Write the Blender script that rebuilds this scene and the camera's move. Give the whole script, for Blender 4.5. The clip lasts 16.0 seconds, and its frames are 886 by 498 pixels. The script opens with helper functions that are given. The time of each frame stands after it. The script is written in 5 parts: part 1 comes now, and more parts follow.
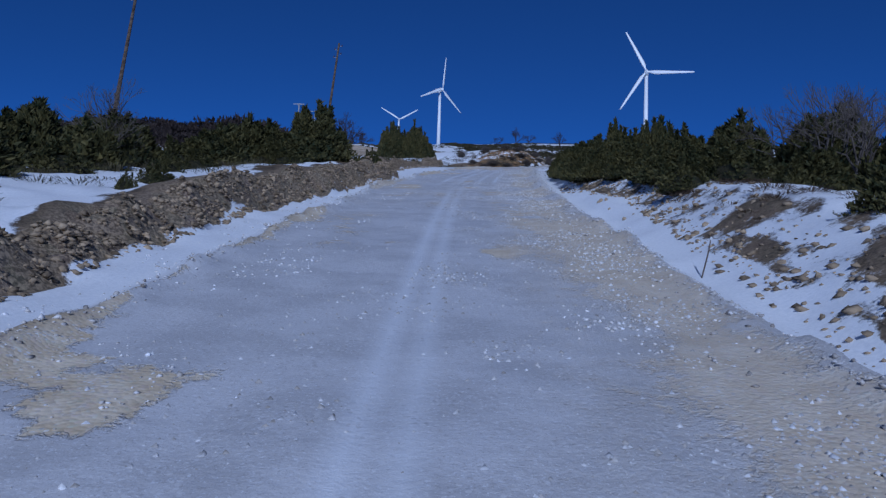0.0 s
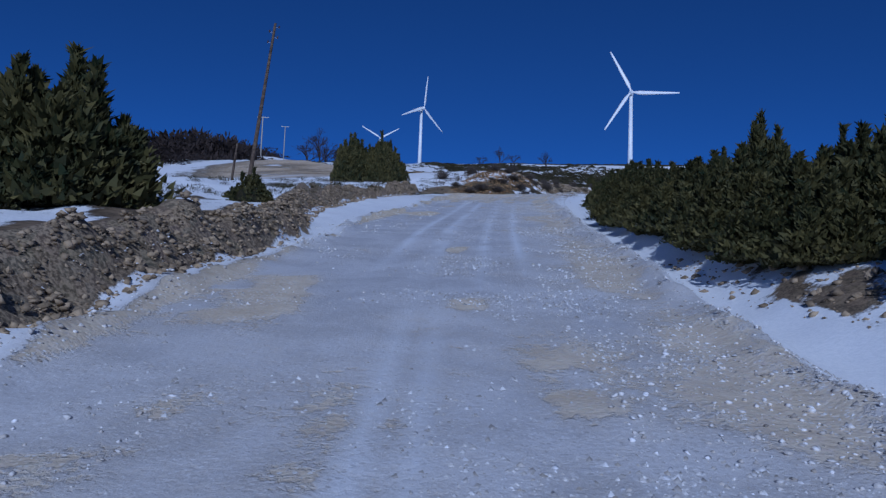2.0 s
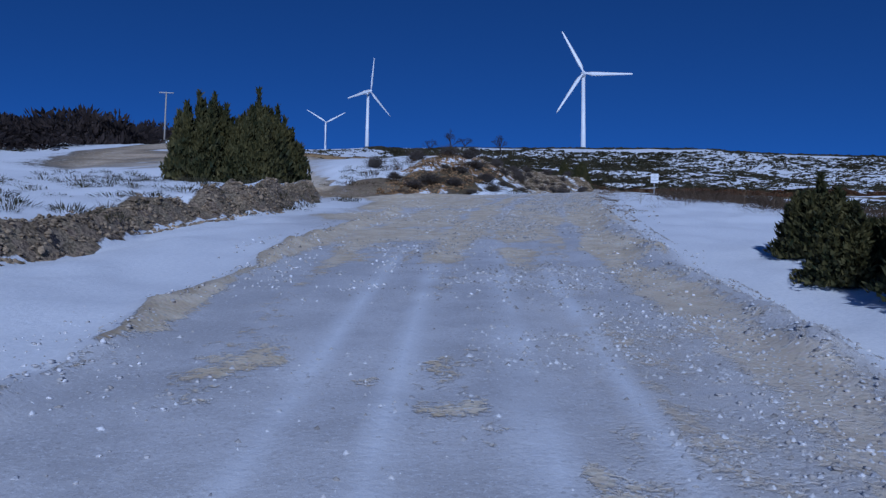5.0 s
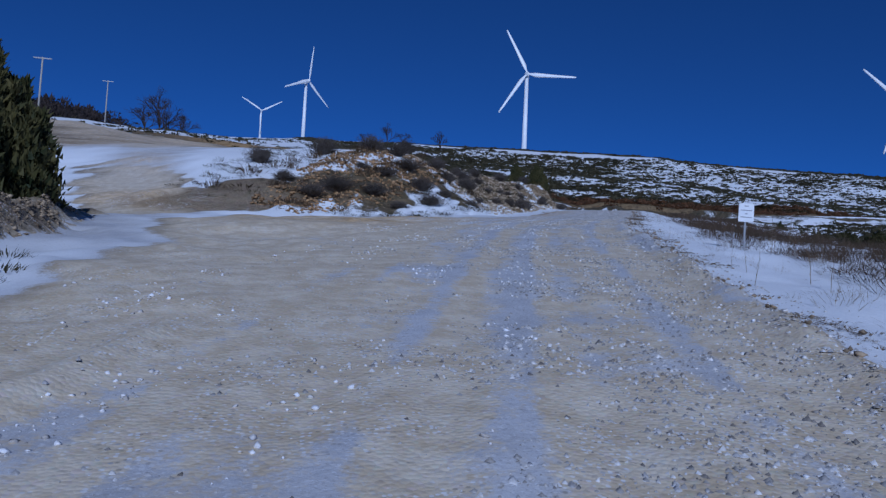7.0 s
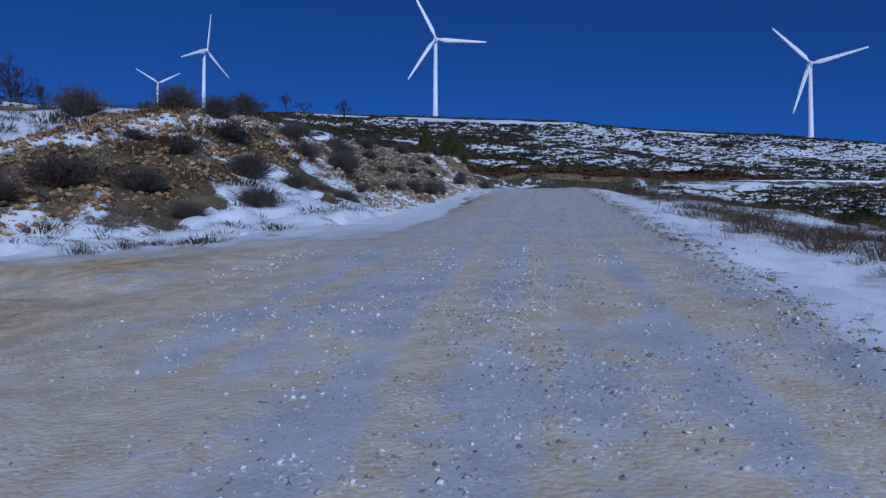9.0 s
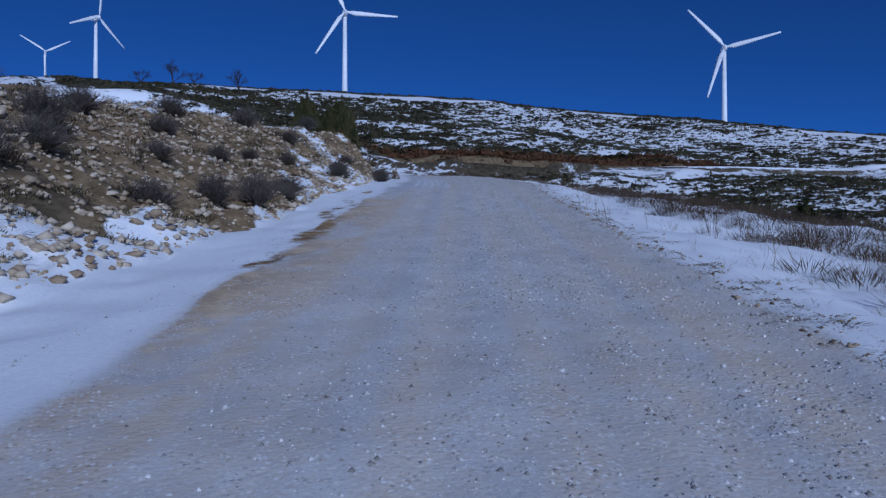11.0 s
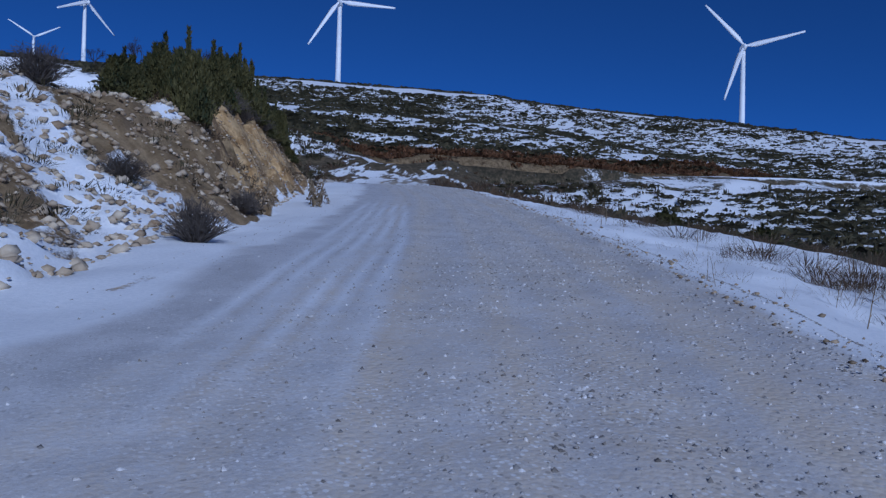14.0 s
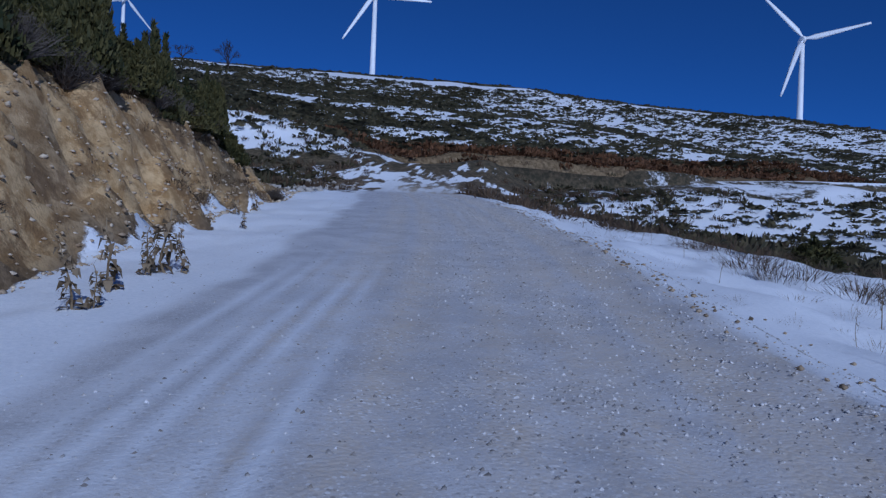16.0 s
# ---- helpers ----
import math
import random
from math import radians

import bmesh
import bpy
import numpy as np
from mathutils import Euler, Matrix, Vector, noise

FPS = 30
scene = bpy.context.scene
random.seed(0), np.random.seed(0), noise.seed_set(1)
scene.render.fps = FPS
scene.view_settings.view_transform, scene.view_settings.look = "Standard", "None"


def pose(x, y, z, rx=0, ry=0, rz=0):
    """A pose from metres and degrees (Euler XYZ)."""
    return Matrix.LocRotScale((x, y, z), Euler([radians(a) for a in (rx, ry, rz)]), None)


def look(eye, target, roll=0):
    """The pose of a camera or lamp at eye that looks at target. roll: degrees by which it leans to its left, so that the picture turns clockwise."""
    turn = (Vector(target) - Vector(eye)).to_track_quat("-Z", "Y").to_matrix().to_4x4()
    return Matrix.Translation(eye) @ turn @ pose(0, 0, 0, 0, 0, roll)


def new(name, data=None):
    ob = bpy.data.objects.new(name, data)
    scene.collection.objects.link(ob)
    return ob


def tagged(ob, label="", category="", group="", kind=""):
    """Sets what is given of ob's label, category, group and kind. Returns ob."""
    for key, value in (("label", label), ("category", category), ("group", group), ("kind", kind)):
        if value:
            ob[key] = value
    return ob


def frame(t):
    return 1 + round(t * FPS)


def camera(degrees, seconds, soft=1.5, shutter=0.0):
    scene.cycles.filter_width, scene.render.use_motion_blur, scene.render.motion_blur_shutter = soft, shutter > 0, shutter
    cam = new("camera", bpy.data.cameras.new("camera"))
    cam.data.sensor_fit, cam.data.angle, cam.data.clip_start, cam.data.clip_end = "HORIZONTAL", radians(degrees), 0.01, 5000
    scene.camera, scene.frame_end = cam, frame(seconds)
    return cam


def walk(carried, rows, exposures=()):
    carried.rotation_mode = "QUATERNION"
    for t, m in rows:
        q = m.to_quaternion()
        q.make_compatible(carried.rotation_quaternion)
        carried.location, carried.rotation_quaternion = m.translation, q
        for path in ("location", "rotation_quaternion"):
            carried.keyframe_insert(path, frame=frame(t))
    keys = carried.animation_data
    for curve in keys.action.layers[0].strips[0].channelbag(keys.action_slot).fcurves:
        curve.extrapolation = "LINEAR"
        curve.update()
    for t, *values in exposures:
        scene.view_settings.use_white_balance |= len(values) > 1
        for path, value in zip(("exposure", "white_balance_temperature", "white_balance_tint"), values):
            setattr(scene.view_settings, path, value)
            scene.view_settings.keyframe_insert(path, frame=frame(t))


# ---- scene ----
# ---- camera and its walk ----
LENS = 60.7
cam = camera(LENS, 16.0, soft=1.3, shutter=0.0)
# seconds, eye x y z, yaw to the left, pitch up, roll
ROWS = [
    (0.0, 0.08, -0.08, 1.29, -0.25, 3.86, 1.77),
    (0.5, 0.15, 4.11, 2.15, -0.14, 4.41, 1.45),
    (1.0, 0.22, 8.58, 3.07, -0.76, 4.27, 1.96),
    (1.5, 0.34, 12.54, 3.87, -1.26, 4.61, 2.45),
    (2.0, 0.53, 16.54, 4.74, -1.66, 5.35, 2.06),
    (2.5, 0.62, 20.31, 5.51, -2.13, 4.86, 2.25),
    (3.0, 0.92, 24.58, 6.42, -3.04, 4.89, 1.45),
    (3.5, 1.23, 28.31, 7.22, -3.92, 4.80, 1.13),
    (4.0, 1.59, 31.96, 7.97, -4.62, 4.49, 0.43),
    (4.2, 1.73, 33.40, 8.22, -4.75, 4.40, 0.40),
    (6.3, 3.82, 50.50, 11.59, -7.25, 4.32, 1.72),
    (6.5, 4.16, 52.30, 11.95, -8.12, 4.56, 1.38),
    (7.0, 5.01, 56.43, 12.80, -10.36, 4.22, 2.75),
    (7.5, 6.16, 60.36, 13.57, -12.45, 4.01, 0.86),
    (8.0, 7.39, 64.68, 14.35, -14.28, 3.54, 0.27),
    (8.5, 8.58, 68.83, 15.14, -15.41, 2.84, -0.07),
    (9.0, 9.84, 72.57, 15.78, -16.76, 2.15, 0.11),
    (9.5, 11.20, 76.64, 16.47, -18.91, 1.68, 0.67),
    (9.7, 11.80, 78.20, 16.73, -19.70, 1.45, 0.70),
    (11.8, 19.30, 94.20, 19.16, -24.49, 0.56, 0.10),
    (12.0, 19.99, 95.59, 19.33, -24.68, 0.57, 0.29),
    (12.5, 21.71, 99.27, 19.99, -24.86, 0.52, 0.77),
    (13.0, 23.24, 102.56, 20.51, -24.70, 0.71, 0.39),
    (13.5, 24.81, 105.97, 21.06, -24.20, 0.71, 0.50),
    (14.0, 26.31, 109.56, 21.68, -23.79, 0.59, 1.46),
    (14.5, 27.77, 112.59, 22.18, -23.38, 0.40, 1.44),
    (15.0, 29.24, 115.71, 22.66, -22.97, 0.26, 1.85),
    (15.5, 30.78, 119.31, 23.22, -22.24, 0.30, 2.46),
    (16.0, 32.07, 122.40, 23.60, -21.16, 0.35, 2.24),
]


def seen_from(x, y, z, yaw, pitch, roll):
    a, b = radians(yaw), radians(pitch)
    ahead = Vector((-math.sin(a) * math.cos(b), math.cos(a) * math.cos(b), math.sin(b)))
    eye = Vector((x, y, z))
    return look(eye, eye + 5 * ahead, roll)


walk(cam, [(t, seen_from(*row)) for t, *row in ROWS], exposures=[(0.0, -0.54, 4660, 15), (16.0, -0.54, 4660, 15)])

# ---- daylight ----
SUN_ELEVATION, SUN_BEARING = 27.0, 183.0  # degrees; bearing from +y towards +x
world = bpy.data.worlds.new("winter_sky")
scene.world = world
world.use_nodes = True
wn = world.node_tree
sky = wn.nodes.new("ShaderNodeTexSky")
sky.sky_type = "NISHITA"
sky.sun_disc = False
sky.sun_elevation = radians(SUN_ELEVATION)
sky.sun_rotation = radians(SUN_BEARING)
sky.altitude = 6000
sky.air_density = 0.8
sky.dust_density = 0.0
sky.ozone_density = 9.0
wn.links.new(sky.outputs[0], wn.nodes["Background"].inputs[0])
wn.nodes["Background"].inputs[1].default_value = 0.075

sun_data = bpy.data.lights.new("sun", "SUN")
sun_data.energy = 2.75
sun_data.angle = radians(0.5)
sun_data.color = (1.0, 0.95, 0.87)
sun = new("sun", sun_data)
be, el = radians(SUN_BEARING), radians(SUN_ELEVATION)
sun.matrix_world = look((200 * math.sin(be), 200 * math.cos(be), 200 * math.tan(el)), (0, 0, 0))


# ---- materials ----
class Nodes:
    """Short hand for building a node material."""

    def __init__(self, name, rough=0.8):
        self.mat = bpy.data.materials.new(name)
        self.mat.use_nodes = True
        self.t = self.mat.node_tree
        self.b = self.t.nodes["Principled BSDF"]
        self.b.inputs["Roughness"].default_value = rough
        self.b.inputs["Specular IOR Level"].default_value = 0.3

    def add(self, kind, ins=None, **props):
        n = self.t.nodes.new(kind)
        for k, v in props.items():
            setattr(n, k, v)
        for k, v in (ins or {}).items():
            self.put(n.inputs[k], v)
        return n

    def put(self, socket, v):
        if isinstance(v, bpy.types.NodeSocket):
            self.t.links.new(v, socket)
        else:
            socket.default_value = v

    def noise(self, scale, detail=4, rough=0.6, vec=None):
        n = self.add("ShaderNodeTexNoise", {"Scale": scale, "Detail": detail, "Roughness": rough})
        self.put(n.inputs["Vector"], vec if vec is not None else self.place())
        return n.outputs["Fac"]

    def place(self):
        n = self.t.nodes.get("place")
        if n is None:
            n = self.t.nodes.new("ShaderNodeTexCoord")
            n.name = "place"
        return n.outputs["Object"]

    def attr(self, name):
        return self.add("ShaderNodeAttribute", attribute_name=name).outputs["Fac"]

    def math(self, op, a, b=0.0, c=0.0, clamp=False):
        return self.add("ShaderNodeMath", {0: a, 1: b, 2: c}, operation=op, use_clamp=clamp).outputs[0]

    def ramp(self, v, lo, hi):
        """0 below lo, 1 above hi."""
        return self.add("ShaderNodeMapRange", {0: v, 1: lo, 2: hi}, interpolation_type="SMOOTHSTEP").outputs[0]

    def mix(self, f, a, b):
        n = self.add("ShaderNodeMix", data_type="RGBA")
        self.put(n.inputs[0], f)
        for k, v in ((6, a), (7, b)):
            self.put(n.inputs[k], v if isinstance(v, bpy.types.NodeSocket) else (*v, 1))
        return n.outputs[2]

    def bump(self, height, strength=0.5, distance=0.02, normal=None):
        n = self.add("ShaderNodeBump", {"Strength": strength, "Distance": distance, "Height": height})
        if normal is not None:
            self.put(n.inputs["Normal"], normal)
        return n.outputs[0]

    def done(self, colour, normal=None, rough=None):
        self.put(self.b.inputs["Base Color"], colour if isinstance(colour, bpy.types.NodeSocket) else (*colour, 1))
        if normal is not None:
            self.put(self.b.inputs["Normal"], normal)
        if rough is not None:
            self.put(self.b.inputs["Roughness"], rough)
        return self.mat


def two_tone(name, a, b, scale, rough=0.85, bump=0.4, distance=0.02, island=0.0):
    n = Nodes(name, rough)
    f = n.ramp(n.noise(scale), 0.35, 0.65)
    if island:
        r = n.add("ShaderNodeNewGeometry").outputs["Random Per Island"]
        f = n.math("ADD", n.math("MULTIPLY", f, 1 - island), n.math("MULTIPLY", r, island))
    c = n.mix(f, a, b)
    return n.done(c, n.bump(n.noise(scale * 4), bump, distance))


def ground_material():
    n = Nodes("ground_snow_gravel", 0.9)
    snow_a, road_a, rock_a, clay_a, scrub_a = (n.attr(k) for k in ("a_snow", "a_road", "a_rock", "a_clay", "a_scrub"))
    track_a = n.attr("a_track")
    big, mid, fine = n.noise(0.55, 5, 0.6), n.noise(3.2, 5, 0.65), n.noise(22, 4, 0.7)
    stones = n.add("ShaderNodeTexVoronoi", {"Scale": 26.0, "Vector": n.place()}, feature="F1")
    cobble = n.add("ShaderNodeTexVoronoi", {"Scale": 5.0, "Vector": n.place()}, feature="F1")
    # bare ground under the snow
    gravel = n.mix(n.ramp(mid, 0.35, 0.7), (0.62, 0.505, 0.335), (0.80, 0.70, 0.53))
    grain = n.add("ShaderNodeHueSaturation", {"Saturation": 0.25, "Value": 0.9, "Color": stones.outputs["Color"]}).outputs[0]
    gravel = n.mix(n.math("MULTIPLY", n.ramp(fine, 0.45, 0.62), 0.25), gravel, grain)
    mixed_a = n.attr("a_mixed")
    gravel = n.mix(n.math("MULTIPLY", mixed_a, 0.65), gravel, (0.60, 0.535, 0.46))
    soil = n.mix(n.ramp(mid, 0.38, 0.66), (0.075, 0.055, 0.035), (0.21, 0.155, 0.10))
    rock_c = n.add("ShaderNodeHueSaturation", {"Saturation": 0.3, "Value": 0.36, "Color": cobble.outputs["Color"]}).outputs[0]
    rock = n.mix(0.9, rock_c, n.mix(n.ramp(fine, 0.4, 0.6), (0.11, 0.08, 0.046), (0.36, 0.275, 0.17)))
    clay = n.mix(n.ramp(mid, 0.36, 0.64), (0.40, 0.245, 0.095), (0.70, 0.49, 0.235))
    clay = n.mix(n.math("MULTIPLY", n.ramp(n.noise(0.9, 6, 0.75), 0.48, 0.60), 0.8), clay, (0.21, 0.12, 0.046))
    scrub = n.mix(n.ramp(n.noise(1.6, 5, 0.7), 0.4, 0.62), (0.045, 0.042, 0.022), (0.13, 0.10, 0.055))
    base = n.mix(road_a, soil, gravel)
    base = n.mix(rock_a, base, rock)
    base = n.mix(clay_a, base, clay)
    base = n.mix(scrub_a, base, scrub)
    # snow and trodden ice
    patch = n.math("ADD", n.math("MULTIPLY", big, 0.45), n.math("ADD", n.math("MULTIPLY", mid, 0.37), n.math("MULTIPLY", fine, 0.18)))
    patch_road = n.math("ADD", n.math("MULTIPLY", big, 0.2), n.math("ADD", n.math("MULTIPLY", n.noise(3.6, 5, 0.7), 0.52), n.math("MULTIPLY", fine, 0.28)))
    patch = n.add("ShaderNodeMix", {0: road_a, 2: patch, 3: patch_road}).outputs[0]
    fine_a = n.attr("a_fine")
    amount = n.math("ADD", patch, n.math("MULTIPLY", n.math("SUBTRACT", snow_a, 0.5), 0.75))
    cover = n.add("ShaderNodeMix", {0: fine_a, 2: n.ramp(amount, 0.455, 0.545), 3: n.ramp(amount, 0.42, 0.58)}).outputs[0]
    cover = n.add("ShaderNodeMix", {0: mixed_a, 2: cover, 3: n.ramp(n.math("ADD", amount, n.math("MULTIPLY", n.math("SUBTRACT", n.noise(30, 4, 0.8), 0.5), 0.5)), 0.22, 0.82)}).outputs[0]
    snow = n.mix(n.ramp(fine, 0.3, 0.7), (0.80, 0.82, 0.85), (0.90, 0.91, 0.93))
    ice = n.mix(n.ramp(n.noise(1.4, 4, 0.6), 0.36, 0.64), (0.555, 0.545, 0.545), (0.69, 0.68, 0.68))
    ice = n.mix(n.math("MULTIPLY", n.ramp(fine, 0.54, 0.68), 0.3), ice, (0.40, 0.37, 0.34))
    speck = n.noise(70, 3, 0.7)
    ice = n.mix(n.math("MULTIPLY", n.ramp(speck, 0.56, 0.68), 0.55), ice, (0.36, 0.34, 0.33))
    ice = n.mix(n.math("MULTIPLY", n.ramp(n.noise(45, 3, 0.7), 0.56, 0.66), 0.6), ice, (0.86, 0.87, 0.89))
    white = n.mix(n.math("MULTIPLY", road_a, n.math("SUBTRACT", 1.0, n.math("MULTIPLY", track_a, 0.95))), snow, ice)
    colour = n.mix(cover, base, white)
    # loose chips, pale and dark, strewn over road and bare ground
    chips = n.add("ShaderNodeTexVoronoi", {"Scale": 30.0, "Vector": n.place()}, feature="F1")
    chip = n.add("ShaderNodeSeparateColor", {0: chips.outputs["Color"]})
    body = n.math("SUBTRACT", 1.0, n.ramp(chips.outputs["Distance"], 0.30, 0.48))
    where = n.math("MAXIMUM", n.math("MULTIPLY", road_a, n.math("ADD", 0.55, n.math("MULTIPLY", n.math("SUBTRACT", 1.0, cover), 0.9))), 0.0, clamp=True)
    strewn = n.ramp(n.math("ADD", n.noise(1.7, 4, 0.65), n.math("MULTIPLY", cover, n.math("MULTIPLY", fine_a, 0.10))), 0.46, 0.60)
    pale = n.math("MULTIPLY", n.math("MULTIPLY", n.ramp(chip.outputs[0], 0.52, 0.60), body), n.math("MULTIPLY", where, strewn))
    dark = n.math("MULTIPLY", n.math("MULTIPLY", n.ramp(chip.outputs[1], 0.74, 0.80), body), n.math("MULTIPLY", where, strewn))
    colour = n.mix(n.math("MULTIPLY", pale, 0.85), colour, (0.83, 0.82, 0.81))
    colour = n.mix(n.math("MULTIPLY", dark, 0.45), colour, (0.17, 0.145, 0.12))
    relief = n.math("ADD", n.math("MULTIPLY", stones.outputs["Distance"], -1.0), n.math("MULTIPLY", fine, 0.2))
    bare = n.math("SUBTRACT", 1.0, cover)
    nrm = n.bump(relief, 0.45, 0.012)
    n2 = n.add("ShaderNodeMix", data_type="VECTOR")
    n.put(n2.inputs[0], bare)
    n.put(n2.inputs[4], n.bump(n.math("ADD", fine, n.math("MULTIPLY", mid, 1.2)), 0.35, 0.02))
    n.put(n2.inputs[5], nrm)
    edge = n.bump(n.math("MULTIPLY", cover, n.math("SUBTRACT", 1.0, fine_a)), 0.6, 0.02, n2.outputs[1])
    rough = n.add("ShaderNodeMapRange", {0: n.math("MULTIPLY", cover, road_a), 3: 0.92, 4: 0.5}).outputs[0]
    return n.done(colour, edge, rough)


M_GROUND = ground_material()
M_JUNIPER = two_tone("juniper_foliage", (0.009, 0.019, 0.005), (0.125, 0.105, 0.032), 1.6, 0.75, 0.2, 0.01, island=0.6)
# near-black green for the added core: paints the shade inside the bush
M_CORE = two_tone("juniper_shade_core", (0.012, 0.016, 0.007), (0.05, 0.042, 0.018), 14.0, 0.9, 1.0, 0.06)
M_BARK = two_tone("grey_bark", (0.09, 0.075, 0.06), (0.19, 0.165, 0.14), 9.0)
M_TWIG = two_tone("bare_twigs", (0.050, 0.040, 0.033), (0.155, 0.13, 0.108), 5.0, island=0.5)
M_POLE = two_tone("weathered_pole_timber", (0.06, 0.042, 0.030), (0.135, 0.10, 0.072), 7.0)
M_WHITE = two_tone("turbine_white_paint", (0.78, 0.79, 0.80), (0.86, 0.86, 0.86), 0.3, 0.4, 0.02)
M_STONE = two_tone("limestone", (0.26, 0.23, 0.19), (0.55, 0.51, 0.45), 7.0, island=0.6)
M_BANKSTONE = two_tone("brown_broken_stone", (0.085, 0.062, 0.038), (0.50, 0.385, 0.25), 6.0, island=0.65)
M_CHIP = two_tone("pale_gravel", (0.22, 0.19, 0.155), (0.90, 0.88, 0.86), 9.0, island=0.85)
M_ICECHIP = two_tone("frosted_gravel", (0.42, 0.38, 0.33), (0.95, 0.95, 0.96), 9.0, island=0.85)
M_REDSOIL = two_tone("red_brown_earth", (0.06, 0.032, 0.016), (0.22, 0.105, 0.045), 1.2, island=0.5)
M_RUST = two_tone("rust_stone", (0.07, 0.034, 0.015), (0.60, 0.38, 0.18), 5.0, island=0.75)
M_DRY = two_tone("dry_grass", (0.13, 0.09, 0.05), (0.30, 0.23, 0.14), 4.0, island=0.6)
M_HEATH = two_tone("hill_scrub", (0.022, 0.026, 0.013), (0.115, 0.092, 0.045), 0.8, island=0.6)
M_DRYSCRUB = two_tone("withered_scrub", (0.030, 0.021, 0.013), (0.15, 0.098, 0.055), 1.5, island=0.6)
M_WOODS = two_tone("leafless_woods", (0.022, 0.016, 0.014), (0.062, 0.045, 0.038), 0.4, island=0.5)
M_SCREE = two_tone("tan_scree", (0.24, 0.16, 0.085), (0.68, 0.58, 0.43), 5.0, island=0.75)
M_SIGN = two_tone("sign_white", (0.70, 0.71, 0.72), (0.80, 0.80, 0.80), 3.0, 0.45, 0.05)
M_STEEL = two_tone("galvanised_steel", (0.30, 0.30, 0.31), (0.42, 0.42, 0.43), 8.0, 0.45, 0.1)
M_GLASS = two_tone("brown_insulator", (0.05, 0.03, 0.02), (0.09, 0.05, 0.03), 10.0, 0.25, 0.0)


# ---- the lie of the land ----
ROAD_Y = [-40, -20, 0, 12.5, 24.6, 33.3, 50.5, 60.4, 68.8, 76.6, 85.5, 94.3, 102.6, 109.6, 115.7, 122.4, 135, 148, 160, 172, 188]
ROAD_X = [-1.2, -0.6, 0.05, 0.33, 0.9, 1.72, 3.85, 6.1, 8.6, 11.2, 15.2, 19.4, 23.2, 26.3, 29.2, 32.1, 37.2, 41.6, 45.0, 49.0, 57.0]
ROAD_Z = [-7.8, -4.2, -0.08, 2.5, 5.04, 6.78, 10.2, 12.19, 13.76, 15.1, 16.5, 17.8, 19.13, 20.3, 21.3, 22.15, 23.75, 25.35, 26.75, 27.6, 28.9]
_yy = np.arange(-45.0, 190.0, 0.5)
_k = np.exp(-np.linspace(-2, 2, 21) ** 2)
_k /= _k.sum()


def _smooth(v):
    w = np.pad(v, 10, mode="reflect", reflect_type="odd")
    return np.convolve(w, _k, "valid")


ROAD_XS, ROAD_ZS = _smooth(np.interp(_yy, ROAD_Y, ROAD_X)), _smooth(np.interp(_yy, ROAD_Y, ROAD_Z))
ROAD_S = np.cumsum(np.r_[0, np.hypot(np.diff(ROAD_XS), 0.5)])
ROAD_S -= np.interp(0, _yy, ROAD_S)


def step(v, lo, hi):
    u = np.clip((v - lo) / (hi - lo), 0, 1)
    return u * u * (3 - 2 * u)


def along(v, *pairs):
    return np.interp(v, pairs[0::2], pairs[1::2])


TABLES = {}


def value_noise(x, y, scale, seed):
    """Smooth random field, about -1 to 1."""
    if seed not in TABLES:
        TABLES[seed] = np.random.RandomState(seed).uniform(-1, 1, (256, 256))
    table = TABLES[seed]
    u, v = x / scale, y / scale
    i, j = np.floor(u).astype(int), np.floor(v).astype(int)
    fu, fv = u - i, v - j
    fu, fv = fu * fu * (3 - 2 * fu), fv * fv * (3 - 2 * fv)
    g = lambda a, b: table[a % 256, b % 256]
    return (g(i, j) * (1 - fu) + g(i + 1, j) * fu) * (1 - fv) + (g(i, j + 1) * (1 - fu) + g(i + 1, j + 1) * fu) * fv


def fractal(x, y, scale, seed, octaves=3):
    return sum(value_noise(x, y, scale / 2**k, seed + k) * 0.55**k for k in range(octaves))


def road_frame(x, y):
    """Distance along the road and to its right, for places near it."""
    yf = y
    for _ in range(2):
        cx = np.interp(yf, _yy, ROAD_XS)
        slope = np.interp(yf, _yy[:-1] + 0.25, np.diff(ROAD_XS) / 0.5)
        c = 1 / np.sqrt(1 + slope**2)
        tx, ty = slope * c, c
        go = (x - cx) * tx + (y - yf) * ty
        yf = np.clip(yf + np.clip(go, -40, 40) * ty, -45, 189)
    cx = np.interp(yf, _yy, ROAD_XS)
    d = (x - cx) * ty - (y - yf) * tx
    return np.interp(yf, _yy, ROAD_S), d, np.interp(yf, _yy, ROAD_ZS), np.hypot(x - cx, y - yf)


HUB = (20.0, 90.0, 17.5)


